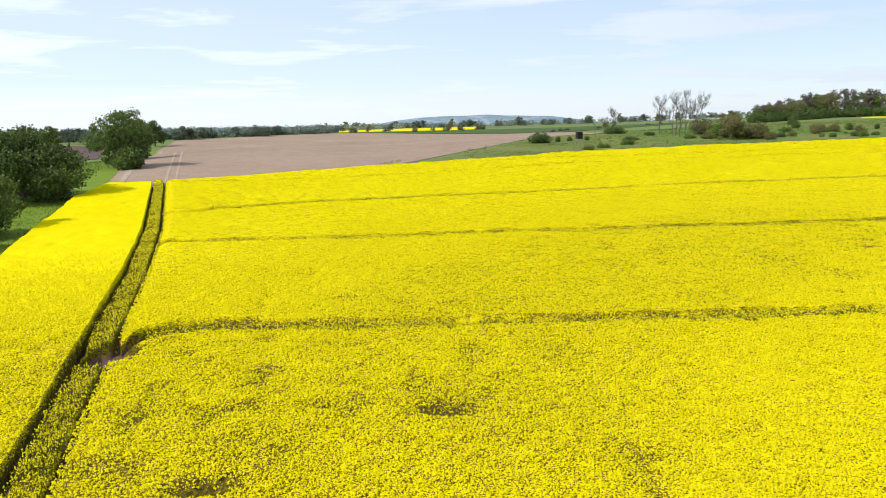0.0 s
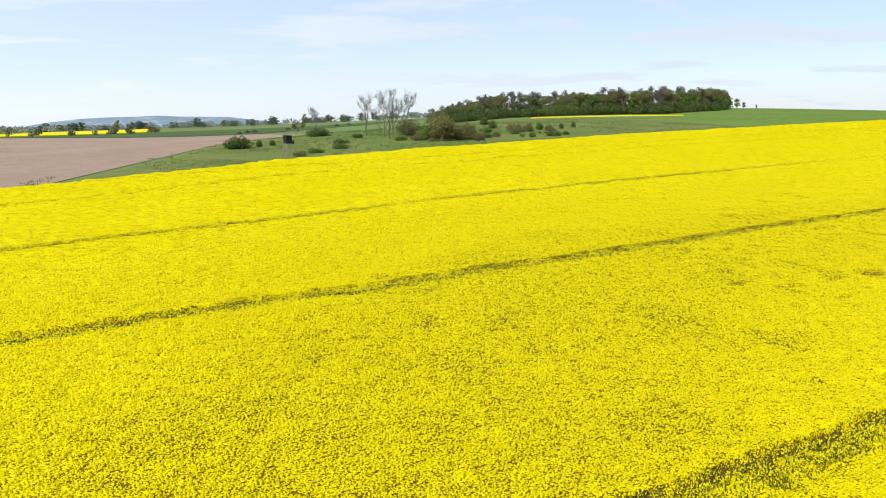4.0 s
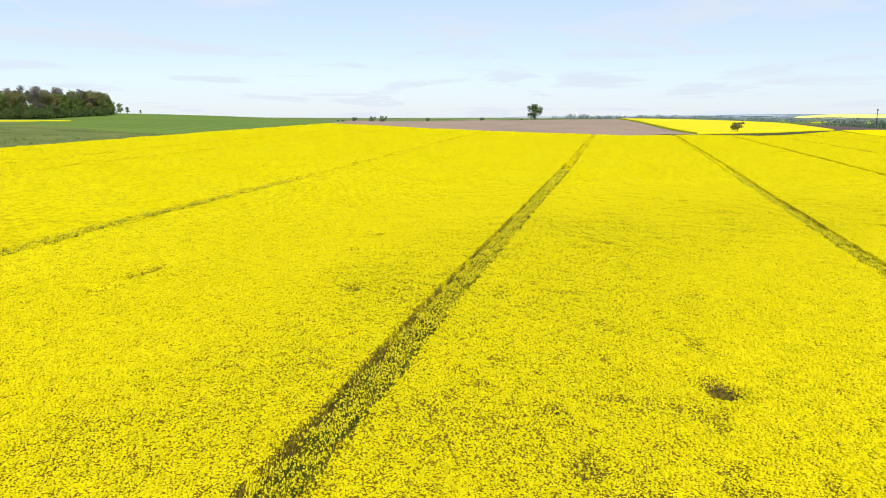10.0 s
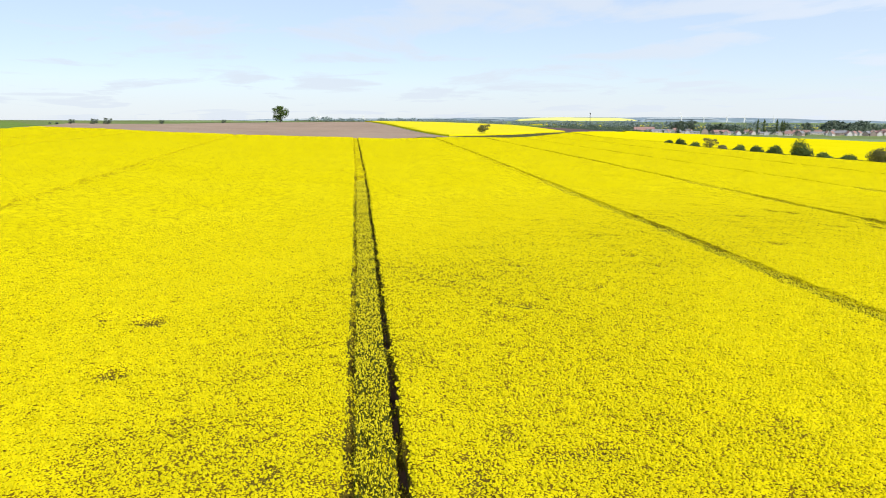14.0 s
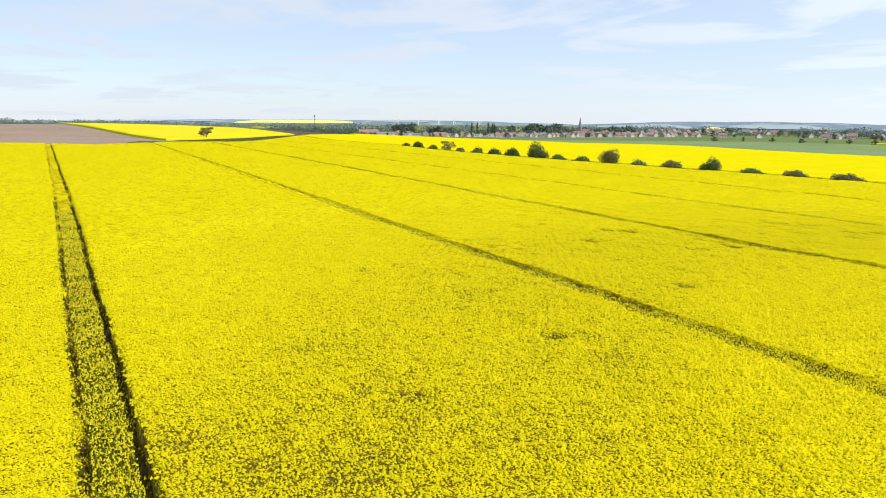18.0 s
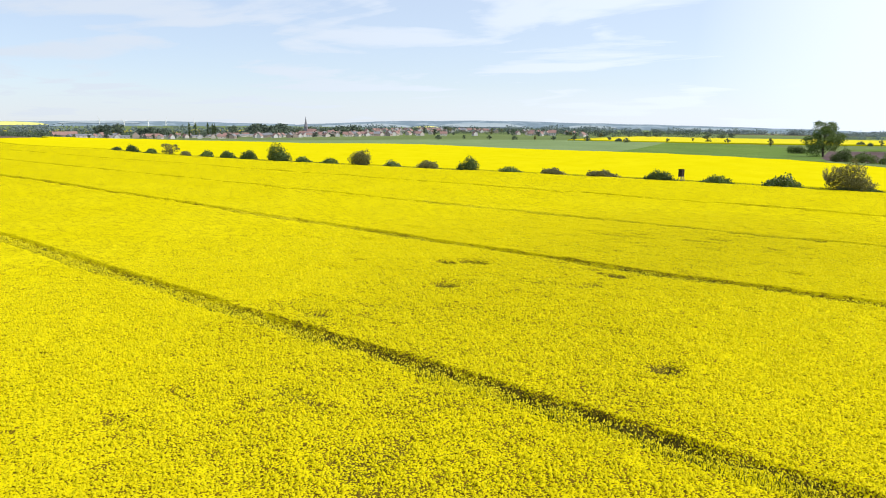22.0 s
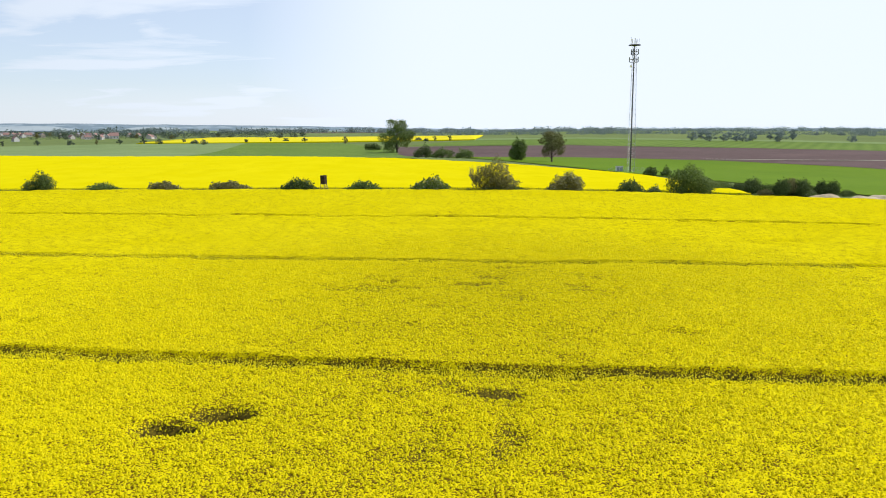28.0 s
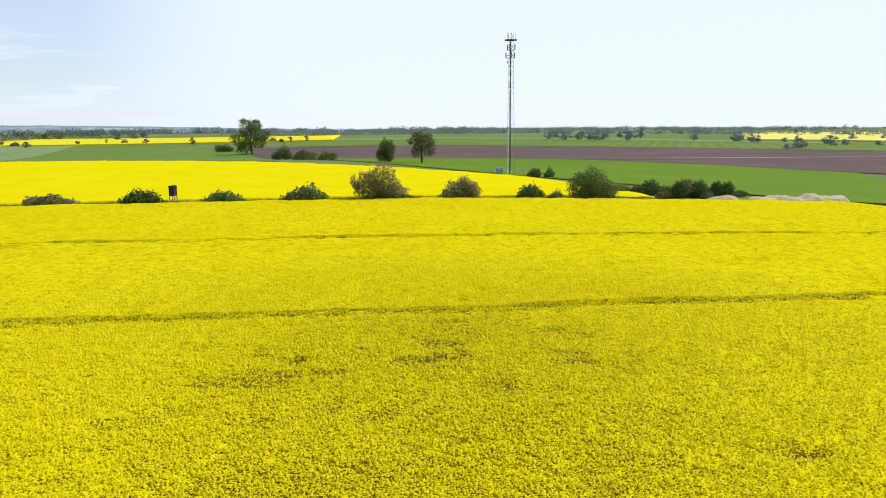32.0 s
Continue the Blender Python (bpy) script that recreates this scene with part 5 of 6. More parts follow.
def raised_hide(x, y, turn, height, label, boards, w=0.66):
    """A hunter's box on four splayed legs with a ladder."""
    root = tagged(new("raised_hide"), label, "hunting hide")
    floor = height - 1.95
    for sx in (-1, 1):
        for sy in (-1, 1):
            bm = bmesh.new()
            beam(bm, (sx * w * 1.5, sy * w * 1.5, -0.3), (sx * w * 0.9, sy * w * 0.9, floor), 0.065, 6)
            bm_part("leg", bm, M_WOOD_GREY, root)
    for s in (-1, 1):
        bm = bmesh.new()
        beam(bm, (-w * 1.35, s * w * 1.35, 0.3), (w * 1.05, s * w * 1.05, floor - 0.15), 0.04)
        bm_part("brace", bm, M_WOOD_GREY, root)
    bm = bmesh.new()
    box_bm(bm, 0, 0, floor + 0.04, 2 * w + 0.1, 2 * w + 0.1, 0.08, 0.01)
    bm_part("floor_deck", bm, M_WOOD_GREY, root)
    for i, (sx, sy) in enumerate(((1, 0), (-1, 0), (0, 1), (0, -1))):
        bm = bmesh.new()
        for k in range(5):
            z = floor + 0.08 + 0.36 * k
            if k == 3 and i != 1:
                for s in (-1, 1):
                    o = s * w * 0.85
                    box_bm(bm, sx * w + (o if sy else 0), sy * w + (o if sx else 0), z + 0.17, 0.05 if sx else w * 0.3, 0.05 if sy else w * 0.3, 0.345, 0.006)
                continue
            box_bm(bm, sx * w, sy * w, z + 0.17, 0.05 if sx else 2 * w, 0.05 if sy else 2 * w, 0.345, 0.008)
        bm_part("board_wall", bm, boards, root)
        # added dark board behind the opening, so that the box looks solid
        if i != 1:
            bm = bmesh.new()
            box_bm(bm, sx * (w - 0.06), sy * (w - 0.06), floor + 1.33, 0.03 if sx else 1.7 * w, 0.03 if sy else 1.7 * w, 0.36)
            bm_part("shutter", bm, M_WOOD_TAR, root)
    bm = bmesh.new()
    box_bm(bm, 0, 0, height - 0.02, 2 * w + 0.3, 2 * w + 0.3, 0.06, 0.01)
    bmesh.ops.rotate(bm, verts=bm.verts[:], cent=(0, 0, height), matrix=Matrix.Rotation(radians(4), 3, "X"))
    bm_part("roof", bm, boards, root)
    bm = bmesh.new()
    for s in (-0.25, 0.25):
        beam(bm, (-w * 2.2, s, -0.2), (-w, s, floor + 0.3), 0.035)
    for k in range(6):
        t = (k + 0.5) / 6
        px, pz = -w * 2.2 + t * w * 1.2, -0.2 + t * (floor + 0.5)
        beam(bm, (px, -0.27, pz), (px, 0.27, pz), 0.022)
    bm_part("ladder", bm, M_WOOD_GREY, root)
    root.matrix_basis = pose(x, y, float(land(x, y)), 0, 0, turn)
    return root


raised_hide(178.1, -113.0, 75, 4.2, "dark raised hunting hide on splayed legs in the hedgerow", M_WOOD_DARK, 0.52)
raised_hide(54.5, 194, 12, 4.7, "black tarred raised hunting hide on the rough meadow", M_WOOD_TAR, 0.7)


def radio_mast(x, y, height):
    root = tagged(new("radio_mast"), "tall slender steel lattice radio mast with antennas", "radio mast")
    wide = lambda z: 1.55 - 0.85 * z / height
    leg = lambda k, z: Vector((wide(z) * math.cos(2.1 * k + 0.35), wide(z) * math.sin(2.1 * k + 0.35), z))
    steps = np.linspace(0, height - 3.2, 27)
    for k in range(3):
        bm = bmesh.new()
        for a, b in zip(steps, steps[1:]):
            beam(bm, leg(k, a), leg(k, b), 0.055, 6)
        bm_part("leg", bm, M_STEEL, root)
        bm = bmesh.new()
        for i, (a, b) in enumerate(zip(steps, steps[1:])):
            p, q = (k, (k + 1) % 3) if i % 2 else ((k + 1) % 3, k)
            beam(bm, leg(p, a), leg(q, b), 0.028, 4)
            beam(bm, leg(k, b), leg((k + 1) % 3, b), 0.024, 4)
        bm_part("lattice_face", bm, M_STEEL, root)
    bm = bmesh.new()
    for s in (-0.16, 0.16):
        beam(bm, (s, -0.1, 0), (s, -0.1, height - 3.5), 0.05, 6)
    for z in np.arange(0.6, height - 4, 1.2):
        box_bm(bm, 0, -0.1, z, 0.34, 0.1, 0.05)
    for s in (-0.1, 0.0, 0.1):
        beam(bm, (s, -0.02, 0), (s, -0.02, height - 3.5), 0.045, 5)
    bm_part("cable_ladder", bm, M_STEEL_DARK, root, "dark cable ladder up the middle")
    bm = bmesh.new()
    bmesh.ops.create_circle(bm, cap_ends=True, segments=20, radius=2.0, matrix=Matrix.Translation((0, 0, height - 3.3)))
    ext = bmesh.ops.extrude_face_region(bm, geom=bm.faces[:])["geom"]
    bmesh.ops.translate(bm, verts=[g for g in ext if isinstance(g, bmesh.types.BMVert)], vec=(0, 0, 0.28))
    bm_part("platform", bm, M_STEEL_DARK, root, "round dark top platform")
    for k in range(3):
        a = 2.1 * k + 0.3
        bm = bmesh.new()
        beam(bm, (1.5 * math.cos(a), 1.5 * math.sin(a), height - 3.2), (1.5 * math.cos(a), 1.5 * math.sin(a), height - 0.6 - 0.5 * k), 0.05)
        bm_part("whip_antenna", bm, M_STEEL, root)
        bm = bmesh.new()
        box_bm(bm, 0.9 * math.cos(a + 1), 0.9 * math.sin(a + 1), height - 2.0, 0.28, 0.28, 2.0, 0.05)
        bm_part("panel_antenna", bm, M_WHITE, root)
    for j, zz in enumerate((height - 5.3, height - 7.8)):
        for k in range(3):
            a = 2.1 * k + 0.9 + 0.4 * j
            r = 1.25 + 0.25 * j
            bm = bmesh.new()
            beam(bm, (0.5 * math.cos(a), 0.5 * math.sin(a), zz), (r * math.cos(a), r * math.sin(a), zz), 0.05)
            beam(bm, (r * math.cos(a), r * math.sin(a), zz - 0.9), (r * math.cos(a), r * math.sin(a), zz + 0.9), 0.06)
            bm_part("antenna_arm", bm, M_STEEL, root)
            bm = bmesh.new()
            box_bm(bm, (r + 0.15) * math.cos(a), (r + 0.15) * math.sin(a), zz, 0.3, 0.3, 1.7, 0.04)
            bm_part("panel_antenna", bm, M_STEEL, root)
        bm = bmesh.new()
        for k in range(6):
            p, q = radians(60 * k), radians(60 * k + 60)
            rr = 1.3 + 0.2 * j
            for dz in (-0.95, 0.0):
                beam(bm, (rr * math.cos(p), rr * math.sin(p), zz + dz), (rr * math.cos(q), rr * math.sin(q), zz + dz), 0.05)
        bm_part("ring_frame", bm, M_STEEL_DARK, root)
    bm = bmesh.new()
    bmesh.ops.create_cone(bm, cap_ends=True, segments=14, radius1=0.45, radius2=0.42, depth=0.3, matrix=Matrix.Translation((0.9, -0.5, height - 10)) @ Matrix.Rotation(radians(90), 4, "Y"))
    bm_part("dish_antenna", bm, M_WHITE, root)
    bm = bmesh.new()
    box_bm(bm, 0, 0, -0.2, 4.2, 4.2, 0.7, 0.05)
    bm_part("footing", bm, M_WALL, root)
    root.matrix_basis = pose(x, y, float(land(x, y)), 0, 0, 15)


radio_mast(97.6, -212, 45.9)
cab = tagged(new("equipment_cabinet"), "pale grey equipment cabinet at the foot of the mast", "cabinet")
bm = bmesh.new()
box_bm(bm, 0, 0, 0.9, 2.4, 1.0, 1.9, 0.05)
bm_part("body", bm, M_WHITE, cab)
bm = bmesh.new()
box_bm(bm, 0, 0, 1.9, 2.6, 1.2, 0.12, 0.03)
bm_part("roof", bm, M_STEEL, cab)
for s in (-0.6, 0.6):
    bm = bmesh.new()
    box_bm(bm, s, 0.52, 0.9, 1.05, 0.04, 1.6, 0.01)
    bm_part("door", bm, M_STEEL, cab)
cab.matrix_basis = pose(101.2, -213, float(land(101.2, -213)), 0, 0, 10)
fence = tagged(new("compound_fence"), "low wire fence round the foot of the mast", "fence")
corners = [(-6, -4), (6, -4), (6, 5), (-6, 5)]
for p, q in zip(corners, corners[1:] + corners[:1]):
    for k in range(4):
        t = k / 4
        bm = bmesh.new()
        x, y = p[0] + (q[0] - p[0]) * t, p[1] + (q[1] - p[1]) * t
        beam(bm, (x, y, -0.6), (x, y, 1.4), 0.04)
        bm_part("post", bm, M_STEEL, fence)
    for z in (0.4, 0.9, 1.35):
        bm = bmesh.new()
        beam(bm, (*p, z), (*q, z), 0.012, 3)
        bm_part("wire", bm, M_STEEL, fence)
fence.matrix_basis = pose(98, -213, float(land(98, -213)), 0, 0, 10)


def earth_mound(label, x, y, turn, length, wide, height, seed, mat):
    a, b = np.meshgrid(np.linspace(-1, 1, 60), np.linspace(-1, 1, 24), indexing="ij")
    r = np.clip(1 - (np.abs(a) ** 5 + b ** 2), 0, 1) ** 0.42
    X, Y = a * length / 2, b * wide / 2
    Z = r * height * (0.8 + 0.35 * soft_noise(X + 50 * seed, Y, 3.5, seed) + 0.35 * soft_noise(X, Y, 1.1, seed + 1)) - 0.35
    me = mesh_from("earth_mound", np.stack([X.ravel(), Y.ravel(), Z.ravel()], 1), grid_faces(60, 24), [mat])
    ob = tagged(new("earth_mound", me), label, "earth heap")
    ob.matrix_basis = pose(x, y, float(land(x, y)), 0, 0, turn)


earth_mound("long heap of pale dug earth beside the field", 51.5, -121.5, 1, 23, 6, 2.2, 21, M_SAND)
earth_mound("small pale rubble heap beside scrub", 67.5, -122.5, 0, 7, 4, 1.5, 22, M_SAND)
earth_mound("low pale rubble heap at the field corner", 590, 14, 20, 12, 4, 1.0, 23, M_PATH)


# ---- the village in the valley ----
def house(label, length, depth, eave, ridge, wall, roof, rows=3):
    root = tagged(new("house"), label, "house")
    bm = bmesh.new()
    box_bm(bm, 0, 0, eave / 2 - 0.5, length, depth, eave + 1)
    for s in (-1, 1):
        t = [bm.verts.new(p) for p in ((s * length / 2, -depth / 2, eave), (s * length / 2, depth / 2, eave), (s * length / 2, 0, ridge - 0.15))]
        bm.faces.new(t)
    bm_part("wall", bm, wall, root)
    bm = bmesh.new()
    for s in (-1, 1):
        h = math.atan2(ridge - eave, depth / 2)
        w = math.hypot(ridge - eave, depth / 2) + 0.5
        r = bmesh.ops.create_cube(bm, size=1, matrix=Matrix.Translation((0, s * depth / 4 * 1.06, (eave + ridge) / 2 - 0.1)) @ Matrix.Rotation(-s * h, 4, "X") @ Matrix.Diagonal((length + 0.8, w, 0.25, 1)))
    bm_part("roof", bm, roof, root)
    bm = bmesh.new()
    box_bm(bm, length * 0.2, 0.6, ridge + 0.3, 0.7, 0.7, 1.6, 0.05)
    bm_part("chimney", bm, M_ROOF, root)
    for s in (-1, 1):
        for k in range(rows):
            bm = bmesh.new()
            box_bm(bm, length * ((k + 0.5) / rows - 0.5), s * (depth / 2 + 0.02), eave * 0.55, 1.3, 0.12, 1.5)
            bm_part("window", bm, M_GLASS, root)
    return root


HOUSES = [
    house("white rendered house with a red tiled roof", 12, 9, 4.5, 9, M_RENDER, M_ROOF),
    house("cream house with a red tiled roof", 15, 9, 4.2, 8.5, M_WALL, M_ROOF),
    house("tan brick house with a slate roof", 13, 10, 5.2, 9.5, M_WALL_TAN, M_ROOF_GREY),
    house("long barn with a red tiled roof", 34, 13, 4.5, 9.5, M_WALL_TAN, M_ROOF, 5),
    house("long low pale shed with a grey roof", 42, 14, 4.0, 6.2, M_WALL, M_ROOF_GREY, 6),
]


def spot(az, d):
    return MID[0] + d * math.sin(radians(az)), MID[1] + d * math.cos(radians(az))


placed = set()
vr = np.random.default_rng(77)
plan = [(az, 1130 + 90 * vr.random(), (3, 4, 1, 4, 2)[k % 5]) for k, az in enumerate(np.linspace(110.5, 130, 18))]
plan += [(128 + 22 * vr.random(), 1110 + 330 * vr.random(), (0, 1, 2, 0, 1, 0)[k % 6]) for k in range(64)]
plan += [(112 + 16 * vr.random(), 1150 + 200 * vr.random(), (0, 1, 2, 1)[k % 4]) for k in range(22)]
plan += [(112 + 30 * vr.random(), 1050 + 60 * vr.random(), (0, 1, 2, 1, 0)[k % 5]) for k in range(30)]
plan += [(124 + 11 * vr.random(), 1052 + 75 * vr.random(), (0, 1, 2, 1, 0)[k % 5]) for k in range(46)]
plan += [(133 + 9.5 * vr.random(), 1240 + 190 * vr.random(), (0, 1, 2, 1, 0)[k % 5]) for k in range(50)]
for az, d, k in plan:
    x, y = spot(az, d)
    turn = 90 - az + (0, 90, 20, -25)[int(vr.integers(4))] if k < 3 else 90 - az + 90 + 12 * vr.normal()
    M = pose(x, y, float(land(x, y)), 0, 0, turn)
    if k in placed:
        M = M @ Matrix.Scale(0.72, 4)
        o = copy_thing(HOUSES[k], M)
    else:
        o = HOUSES[k]
        o.matrix_basis = M
        placed.add(k)
    tagged(o, group="village houses")
church = tagged(new("church"), "village church with a dark pointed spire", "church")
bm = bmesh.new()
box_bm(bm, 0, 0, 8, 6, 6, 18)
bm_part("tower", bm, M_ROOF_GREY, church)
bm = bmesh.new()
bmesh.ops.create_cone(bm, cap_ends=True, segments=8, radius1=4.4, radius2=0.1, depth=22, matrix=Matrix.Translation((0, 0, 28)))
bm_part("spire", bm, M_ROOF_GREY, church)
bm = bmesh.new()
box_bm(bm, -13, 0, 4, 20, 9, 9)
bm_part("nave", bm, M_WALL_TAN, church)
bm = bmesh.new()
for s in (-1, 1):
    bmesh.ops.create_cube(bm, size=1, matrix=Matrix.Translation((-13, s * 2.5, 10.6)) @ Matrix.Rotation(-s * 0.8, 4, "X") @ Matrix.Diagonal((20.6, 7.2, 0.3, 1)))
bm_part("nave_roof", bm, M_ROOF, church)
x, y = spot(127.7, 1230)
church.matrix_basis = pose(x, y, float(land(x, y)), 0, 0, 30) @ Matrix.Scale(0.78, 4)
pole = tagged(new("chimney_pole"), "thin tall grey pole near the village", "mast")
bm = bmesh.new()
beam(bm, (0, 0, -1), (0, 0, 30), 0.45, 8)
bm_part("shaft", bm, M_STEEL_DARK, pole)
bm = bmesh.new()
box_bm(bm, 0, 0, 29, 1.6, 1.6, 2.2, 0.1)
bm_part("head", bm, M_STEEL_DARK, pole)
x, y = spot(106.2, 1180)
pole.matrix_basis = pose(x, y, float(land(x, y)))
for k in range(110):
    az = 105 + 56 * vr.random()
    d = 1050 + 480 * vr.random() ** 1.3
    x, y = spot(az, d)
    tagged(again(FAR[(0, 1, 2, 3, 0, 2)[int(vr.integers(6))]], x, y, 360 * vr.random(), 0.5 + 0.45 * vr.random(), 1.2, 0.3), group="village trees")
for az, d, s in ((113.4, 1330, 2.4), (114.2, 1330, 2.6), (113.0, 1345, 2.2), (121.0, 1400, 2.0), (122.4, 1400, 2.1), (126, 1420, 1.9)):
    x, y = spot(az, d)
    again(FAR[0], x, y, 100 * s, s, 1.0, 0.3)
poplar = tree("poplar", "dark slim poplar above the village roofs", 24, 4.2, M_LEAF_DARK, 66, 1200, 0.02, 0.55, lobes_n=12)
x, y = spot(118.9, 1190)
put(poplar, x, y)
for az in (119.35, 120.25, 120.6, 120.75):
    x, y = spot(az, 1190)
    again(poplar, x, y, az * 40, 0.9 + 0.1 * (round(az * 100) % 3), 1.0)


# ---- far woods, hills and wind turbines ----
def far_wood(label, points, height, deep, seed, mat, count=1500):
    r = np.random.default_rng(seed)
    p = np.array(points, float)
    seg = np.r_[0, np.cumsum(np.hypot(*np.diff(p, axis=0).T))]
    n = max(6, int(seg[-1] / (height * 0.38)))
    s = np.linspace(0, seg[-1], n) + height * 0.3 * r.normal(size=n)
    x = np.interp(s, seg, p[:, 0]) + deep * r.normal(size=n)
    y = np.interp(s, seg, p[:, 1]) + deep * r.normal(size=n)
    h = height * (0.6 + 0.45 * r.random(n) + 0.25 * soft_noise(s, s * 0, height * 6, seed))
    lobes = np.stack([x, y, land(x, y) + h * 0.4, h * 0.85, h * 0.85, h * 0.5], 1)
    v, f = leaf_cloud(r, lobes, int(count * 2.6), height * 0.12)
    tagged(new("far_woodland", mesh_from("far_woodland", v, f, [mat], smooth_shade=False)), label, "woodland", kind="stuff")


# both woodland colours carry painted haze, the farther one bluer
M_FAR_LEAF = leaf_material("woodland_afar_hazed", (0.15, 0.20, 0.195), (0.235, 0.29, 0.275))
M_FAR_GREEN = leaf_material("woodland_edge_afar_hazed", (0.15, 0.19, 0.155), (0.235, 0.28, 0.225))
for k, (d, hh, c) in enumerate(((1155, 4.5, 2600), (1235, 6, 3000), (1460, 9, 3600), (1540, 12, 3600))):
    far_wood("low green gardens and tree tops of the village", [spot(az, d + 30 * (k % 2)) for az in (104, 112, 121, 130, 140, 150, 160)], hh, 16, 120 + k, M_LEAF_AFAR, c)
for k, (a0, a1, d, hh) in enumerate(((119.5, 127.2, 1290, 13), (123.6, 126.6, 1330, 21), (128.6, 132, 1330, 15), (115.4, 116.6, 1300, 19), (133, 141, 1190, 5), (104, 110, 1150, 8))):
    far_wood("dense trees standing behind the village roofs", [spot(a0, d), spot(a1, d)], hh, 12, 140 + k, M_LEAF_AFAR, 1100)
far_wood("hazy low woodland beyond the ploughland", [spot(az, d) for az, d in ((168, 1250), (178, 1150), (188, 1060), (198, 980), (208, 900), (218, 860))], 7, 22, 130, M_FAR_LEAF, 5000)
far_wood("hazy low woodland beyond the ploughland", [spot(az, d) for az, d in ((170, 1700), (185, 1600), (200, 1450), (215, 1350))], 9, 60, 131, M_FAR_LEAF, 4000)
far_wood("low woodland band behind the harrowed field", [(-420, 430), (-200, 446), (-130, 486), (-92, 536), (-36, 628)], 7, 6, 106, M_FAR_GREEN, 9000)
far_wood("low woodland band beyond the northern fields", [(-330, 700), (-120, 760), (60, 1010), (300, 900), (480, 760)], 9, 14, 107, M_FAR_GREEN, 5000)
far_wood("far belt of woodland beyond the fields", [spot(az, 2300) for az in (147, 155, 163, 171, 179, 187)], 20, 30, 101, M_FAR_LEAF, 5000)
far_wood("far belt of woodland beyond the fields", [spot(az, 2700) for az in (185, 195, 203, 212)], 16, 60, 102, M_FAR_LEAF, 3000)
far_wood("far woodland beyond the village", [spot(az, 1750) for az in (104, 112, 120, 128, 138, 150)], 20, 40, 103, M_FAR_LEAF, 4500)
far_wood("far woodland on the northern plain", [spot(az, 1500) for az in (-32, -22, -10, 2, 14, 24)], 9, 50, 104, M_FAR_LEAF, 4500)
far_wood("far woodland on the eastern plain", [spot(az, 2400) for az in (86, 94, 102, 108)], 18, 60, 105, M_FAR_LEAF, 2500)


def hill_net(t, k, az0, az1, d, lift, deep, seed, rise=0.0):
    a = np.radians(az0 + (az1 - az0) * t)
    rr = d + deep * k
    X, Y = MID[0] + rr * np.sin(a), MID[1] + rr * np.cos(a)
    crest = np.interp(t, np.linspace(0, 1, len(lift)), lift)
    return X, Y, -60 + (crest + 60) * np.cos(k * math.pi / 2) ** 0.6 + 5 * soft_noise(X, Y, 120, seed) + rise


def hill(label, az0, az1, d, lift, deep, seed, mat, crops=()):
    """A long rounded hill on the skyline; lift: height of its crest along the way from az0 to az1; crops: fields on its near side."""
    t, k = np.meshgrid(np.linspace(0, 1, 90), np.linspace(-1, 1, 16), indexing="ij")
    X, Y, Z = hill_net(t, k, az0, az1, d, lift, deep, seed)
    Z[:, 0] = Z[:, -1] = -90
    tagged(new("far_hill", mesh_from("far_hill", np.stack([X.ravel(), Y.ravel(), Z.ravel()], 1), grid_faces(90, 16), [mat])), label, "hill", kind="structure")
    for a, b, lo, hi, m in crops:
        t, k = np.meshgrid(np.linspace((a - az0) / (az1 - az0), (b - az0) / (az1 - az0), 24), np.linspace(0, 1, 6), indexing="ij")
        sway = 0.012 * np.sin(9 * t * (az1 - az0) / (b - a) + a)
        k = lo + sway + k * (hi - lo) * np.sqrt(np.clip(np.sin(math.pi * (t - t.min()) / (t.max() - t.min())), 0, 1))
        X, Y, Z = hill_net(t, k, az0, az1, d, lift, deep, seed, 2.5)
        tagged(new("far_field", mesh_from("far_field", np.stack([X.ravel(), Y.ravel(), Z.ravel()], 1), grid_faces(24, 6), [m])), "far field on the slope of the hill", "field", kind="structure")


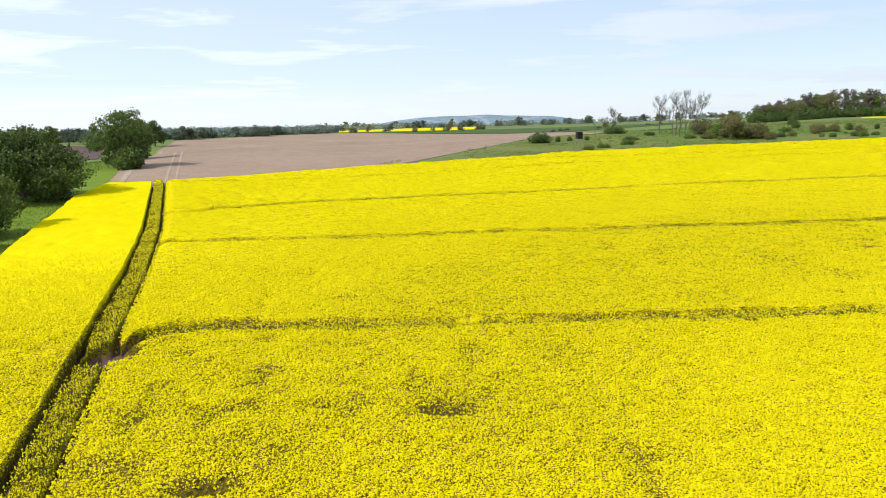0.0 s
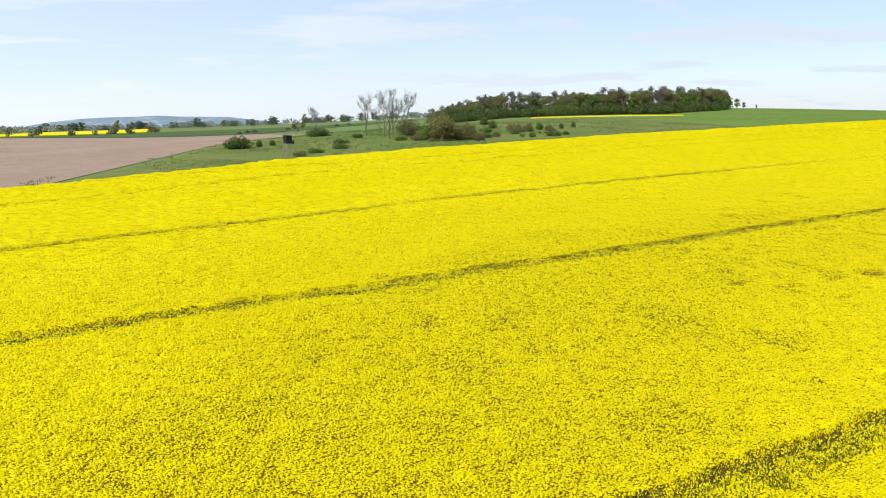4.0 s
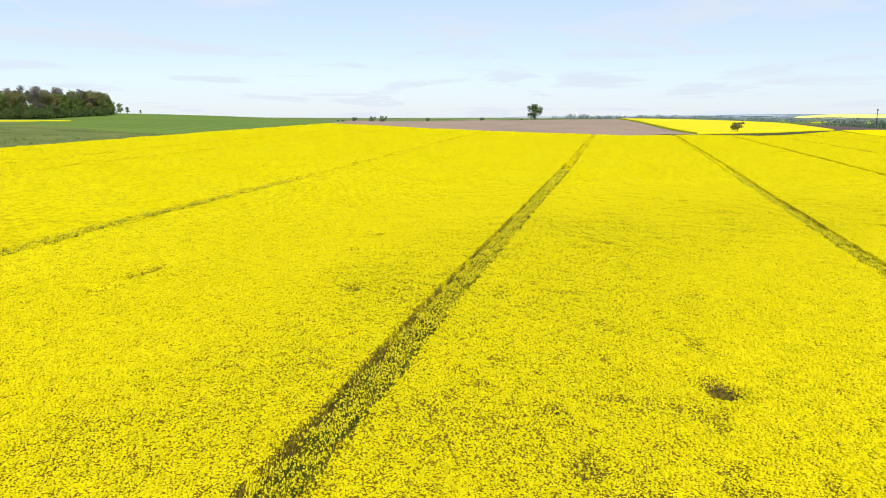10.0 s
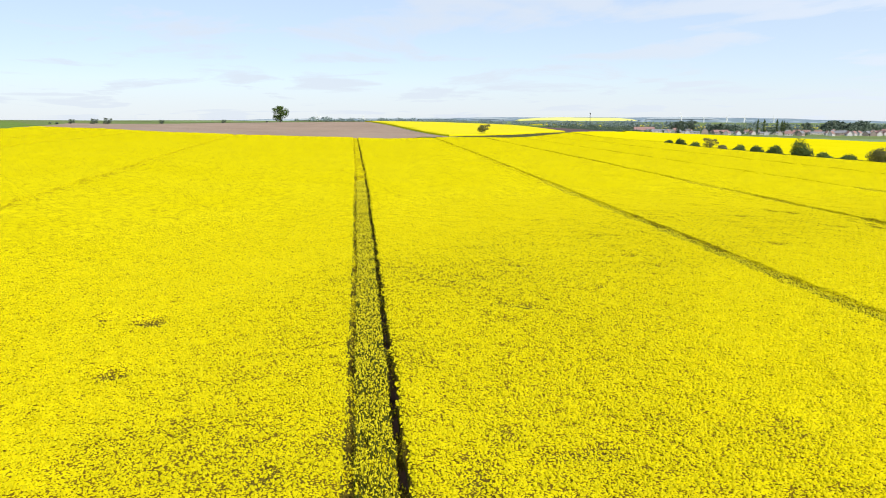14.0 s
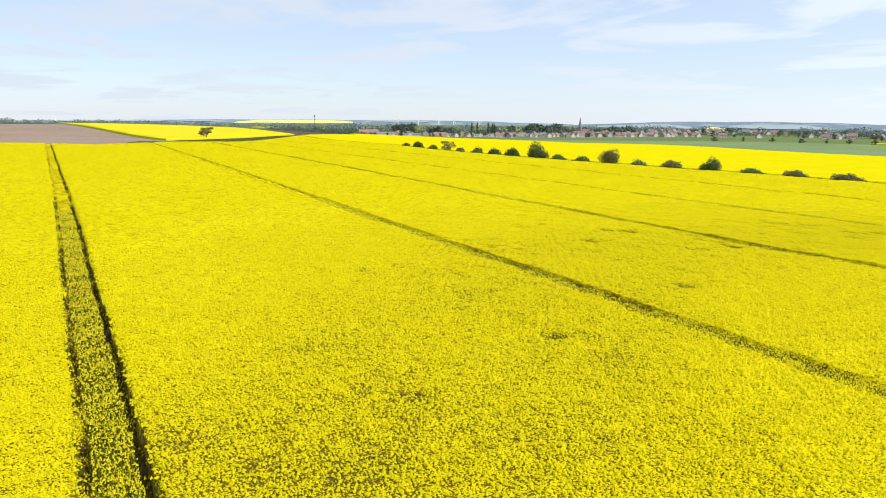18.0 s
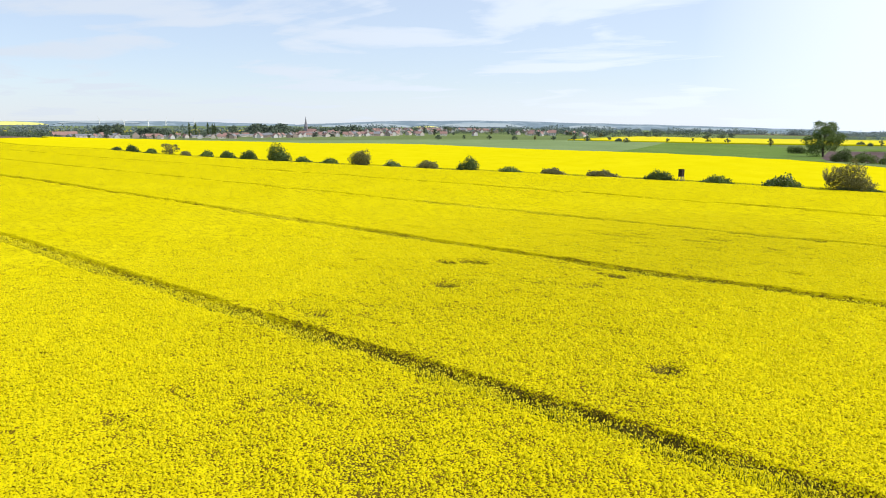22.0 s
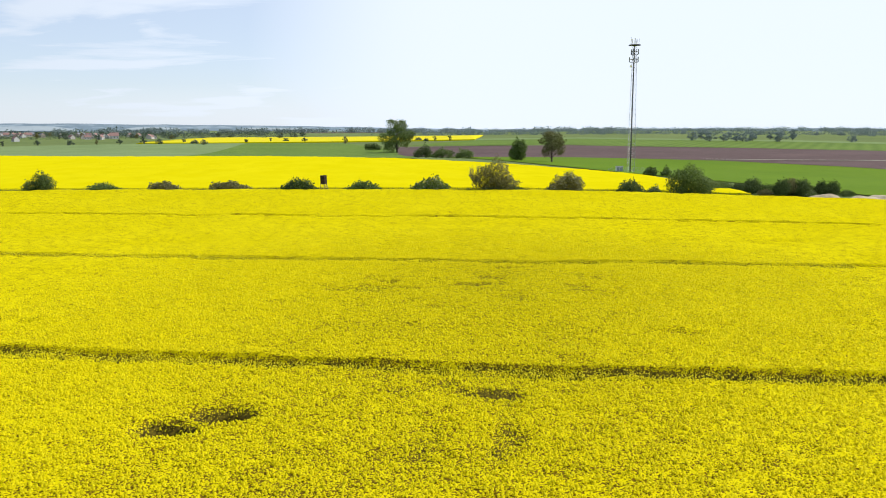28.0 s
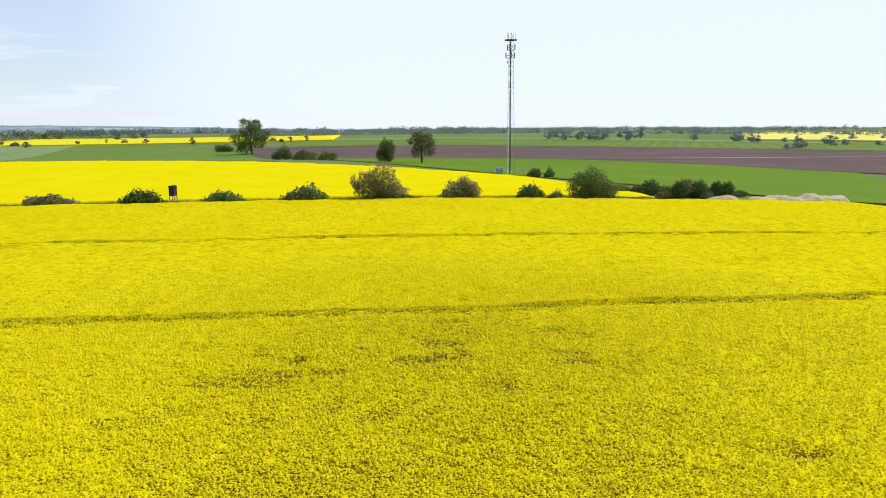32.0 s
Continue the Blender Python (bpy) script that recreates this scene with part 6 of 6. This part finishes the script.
# rape yellow whitened in its base colour to imitate haze
M_RAPE_HAZE = ground_material("skyline_rape_hazed", (0.66, 0.62, 0.16), (0.74, 0.70, 0.22), 0.05, 0.01)
hill("long haze-blue hill on the northern skyline", -3, 17, 4000, (-35, -4, 14, 22, 24, 20, 12, -8, -35), 420, 111, M_HILL)
hill("long wooded haze-blue hill on the southern skyline", 124, 182, 4100, (-46, -8, 5, 9, 7, -2, -11, -22, -33, -46, -56, -68), 420, 112, M_HILL, ((128.5, 137, -0.80, -0.52, M_HILL_FIELD), (139, 146, -0.80, -0.50, M_HILL_FIELD), (137, 139.4, -0.84, -0.74, M_RAPE_HAZE), (149, 153, -0.78, -0.55, M_HILL_FIELD), (157, 163, -0.75, -0.55, M_HILL_FIELD)))
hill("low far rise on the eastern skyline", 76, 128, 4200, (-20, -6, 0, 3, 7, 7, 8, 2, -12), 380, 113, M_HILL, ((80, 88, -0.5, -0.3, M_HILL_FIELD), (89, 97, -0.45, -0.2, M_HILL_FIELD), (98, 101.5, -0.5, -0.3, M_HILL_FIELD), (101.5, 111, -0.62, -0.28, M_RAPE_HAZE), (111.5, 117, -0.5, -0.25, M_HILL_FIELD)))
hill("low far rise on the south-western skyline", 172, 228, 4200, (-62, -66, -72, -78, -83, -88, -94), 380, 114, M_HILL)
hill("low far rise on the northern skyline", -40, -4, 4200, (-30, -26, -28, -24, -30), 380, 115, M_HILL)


def turbine(az, d, height):
    root = tagged(new("wind_turbine"), "far white wind turbine standing still", "wind turbine", "wind turbines")
    bm = bmesh.new()
    bmesh.ops.create_cone(bm, cap_ends=True, segments=10, radius1=2.6, radius2=1.5, depth=height, matrix=Matrix.Translation((0, 0, height / 2)))
    bm_part("tower", bm, M_WHITE, root)
    bm = bmesh.new()
    box_bm(bm, 0, 0, height, 4, 9, 4, 0.6)
    bm_part("nacelle", bm, M_WHITE, root)
    for k in range(3):
        a = radians(120 * k + 17 * az)
        bm = bmesh.new()
        beam(bm, (0, -5, height), (height * 0.45 * math.sin(a), -5, height + height * 0.45 * math.cos(a)), 0.8, 4)
        bm_part("blade", bm, M_WHITE, root)
    x, y = spot(az, d)
    root.matrix_basis = pose(x, y, -34, 0, 0, 180 - az)


for az in (86.0, 89.6, 114.2, 115.8, 117.4, 118.6, 120.6):
    turbine(az, 3900, 38 + 4 * (round(az * 10) % 3))
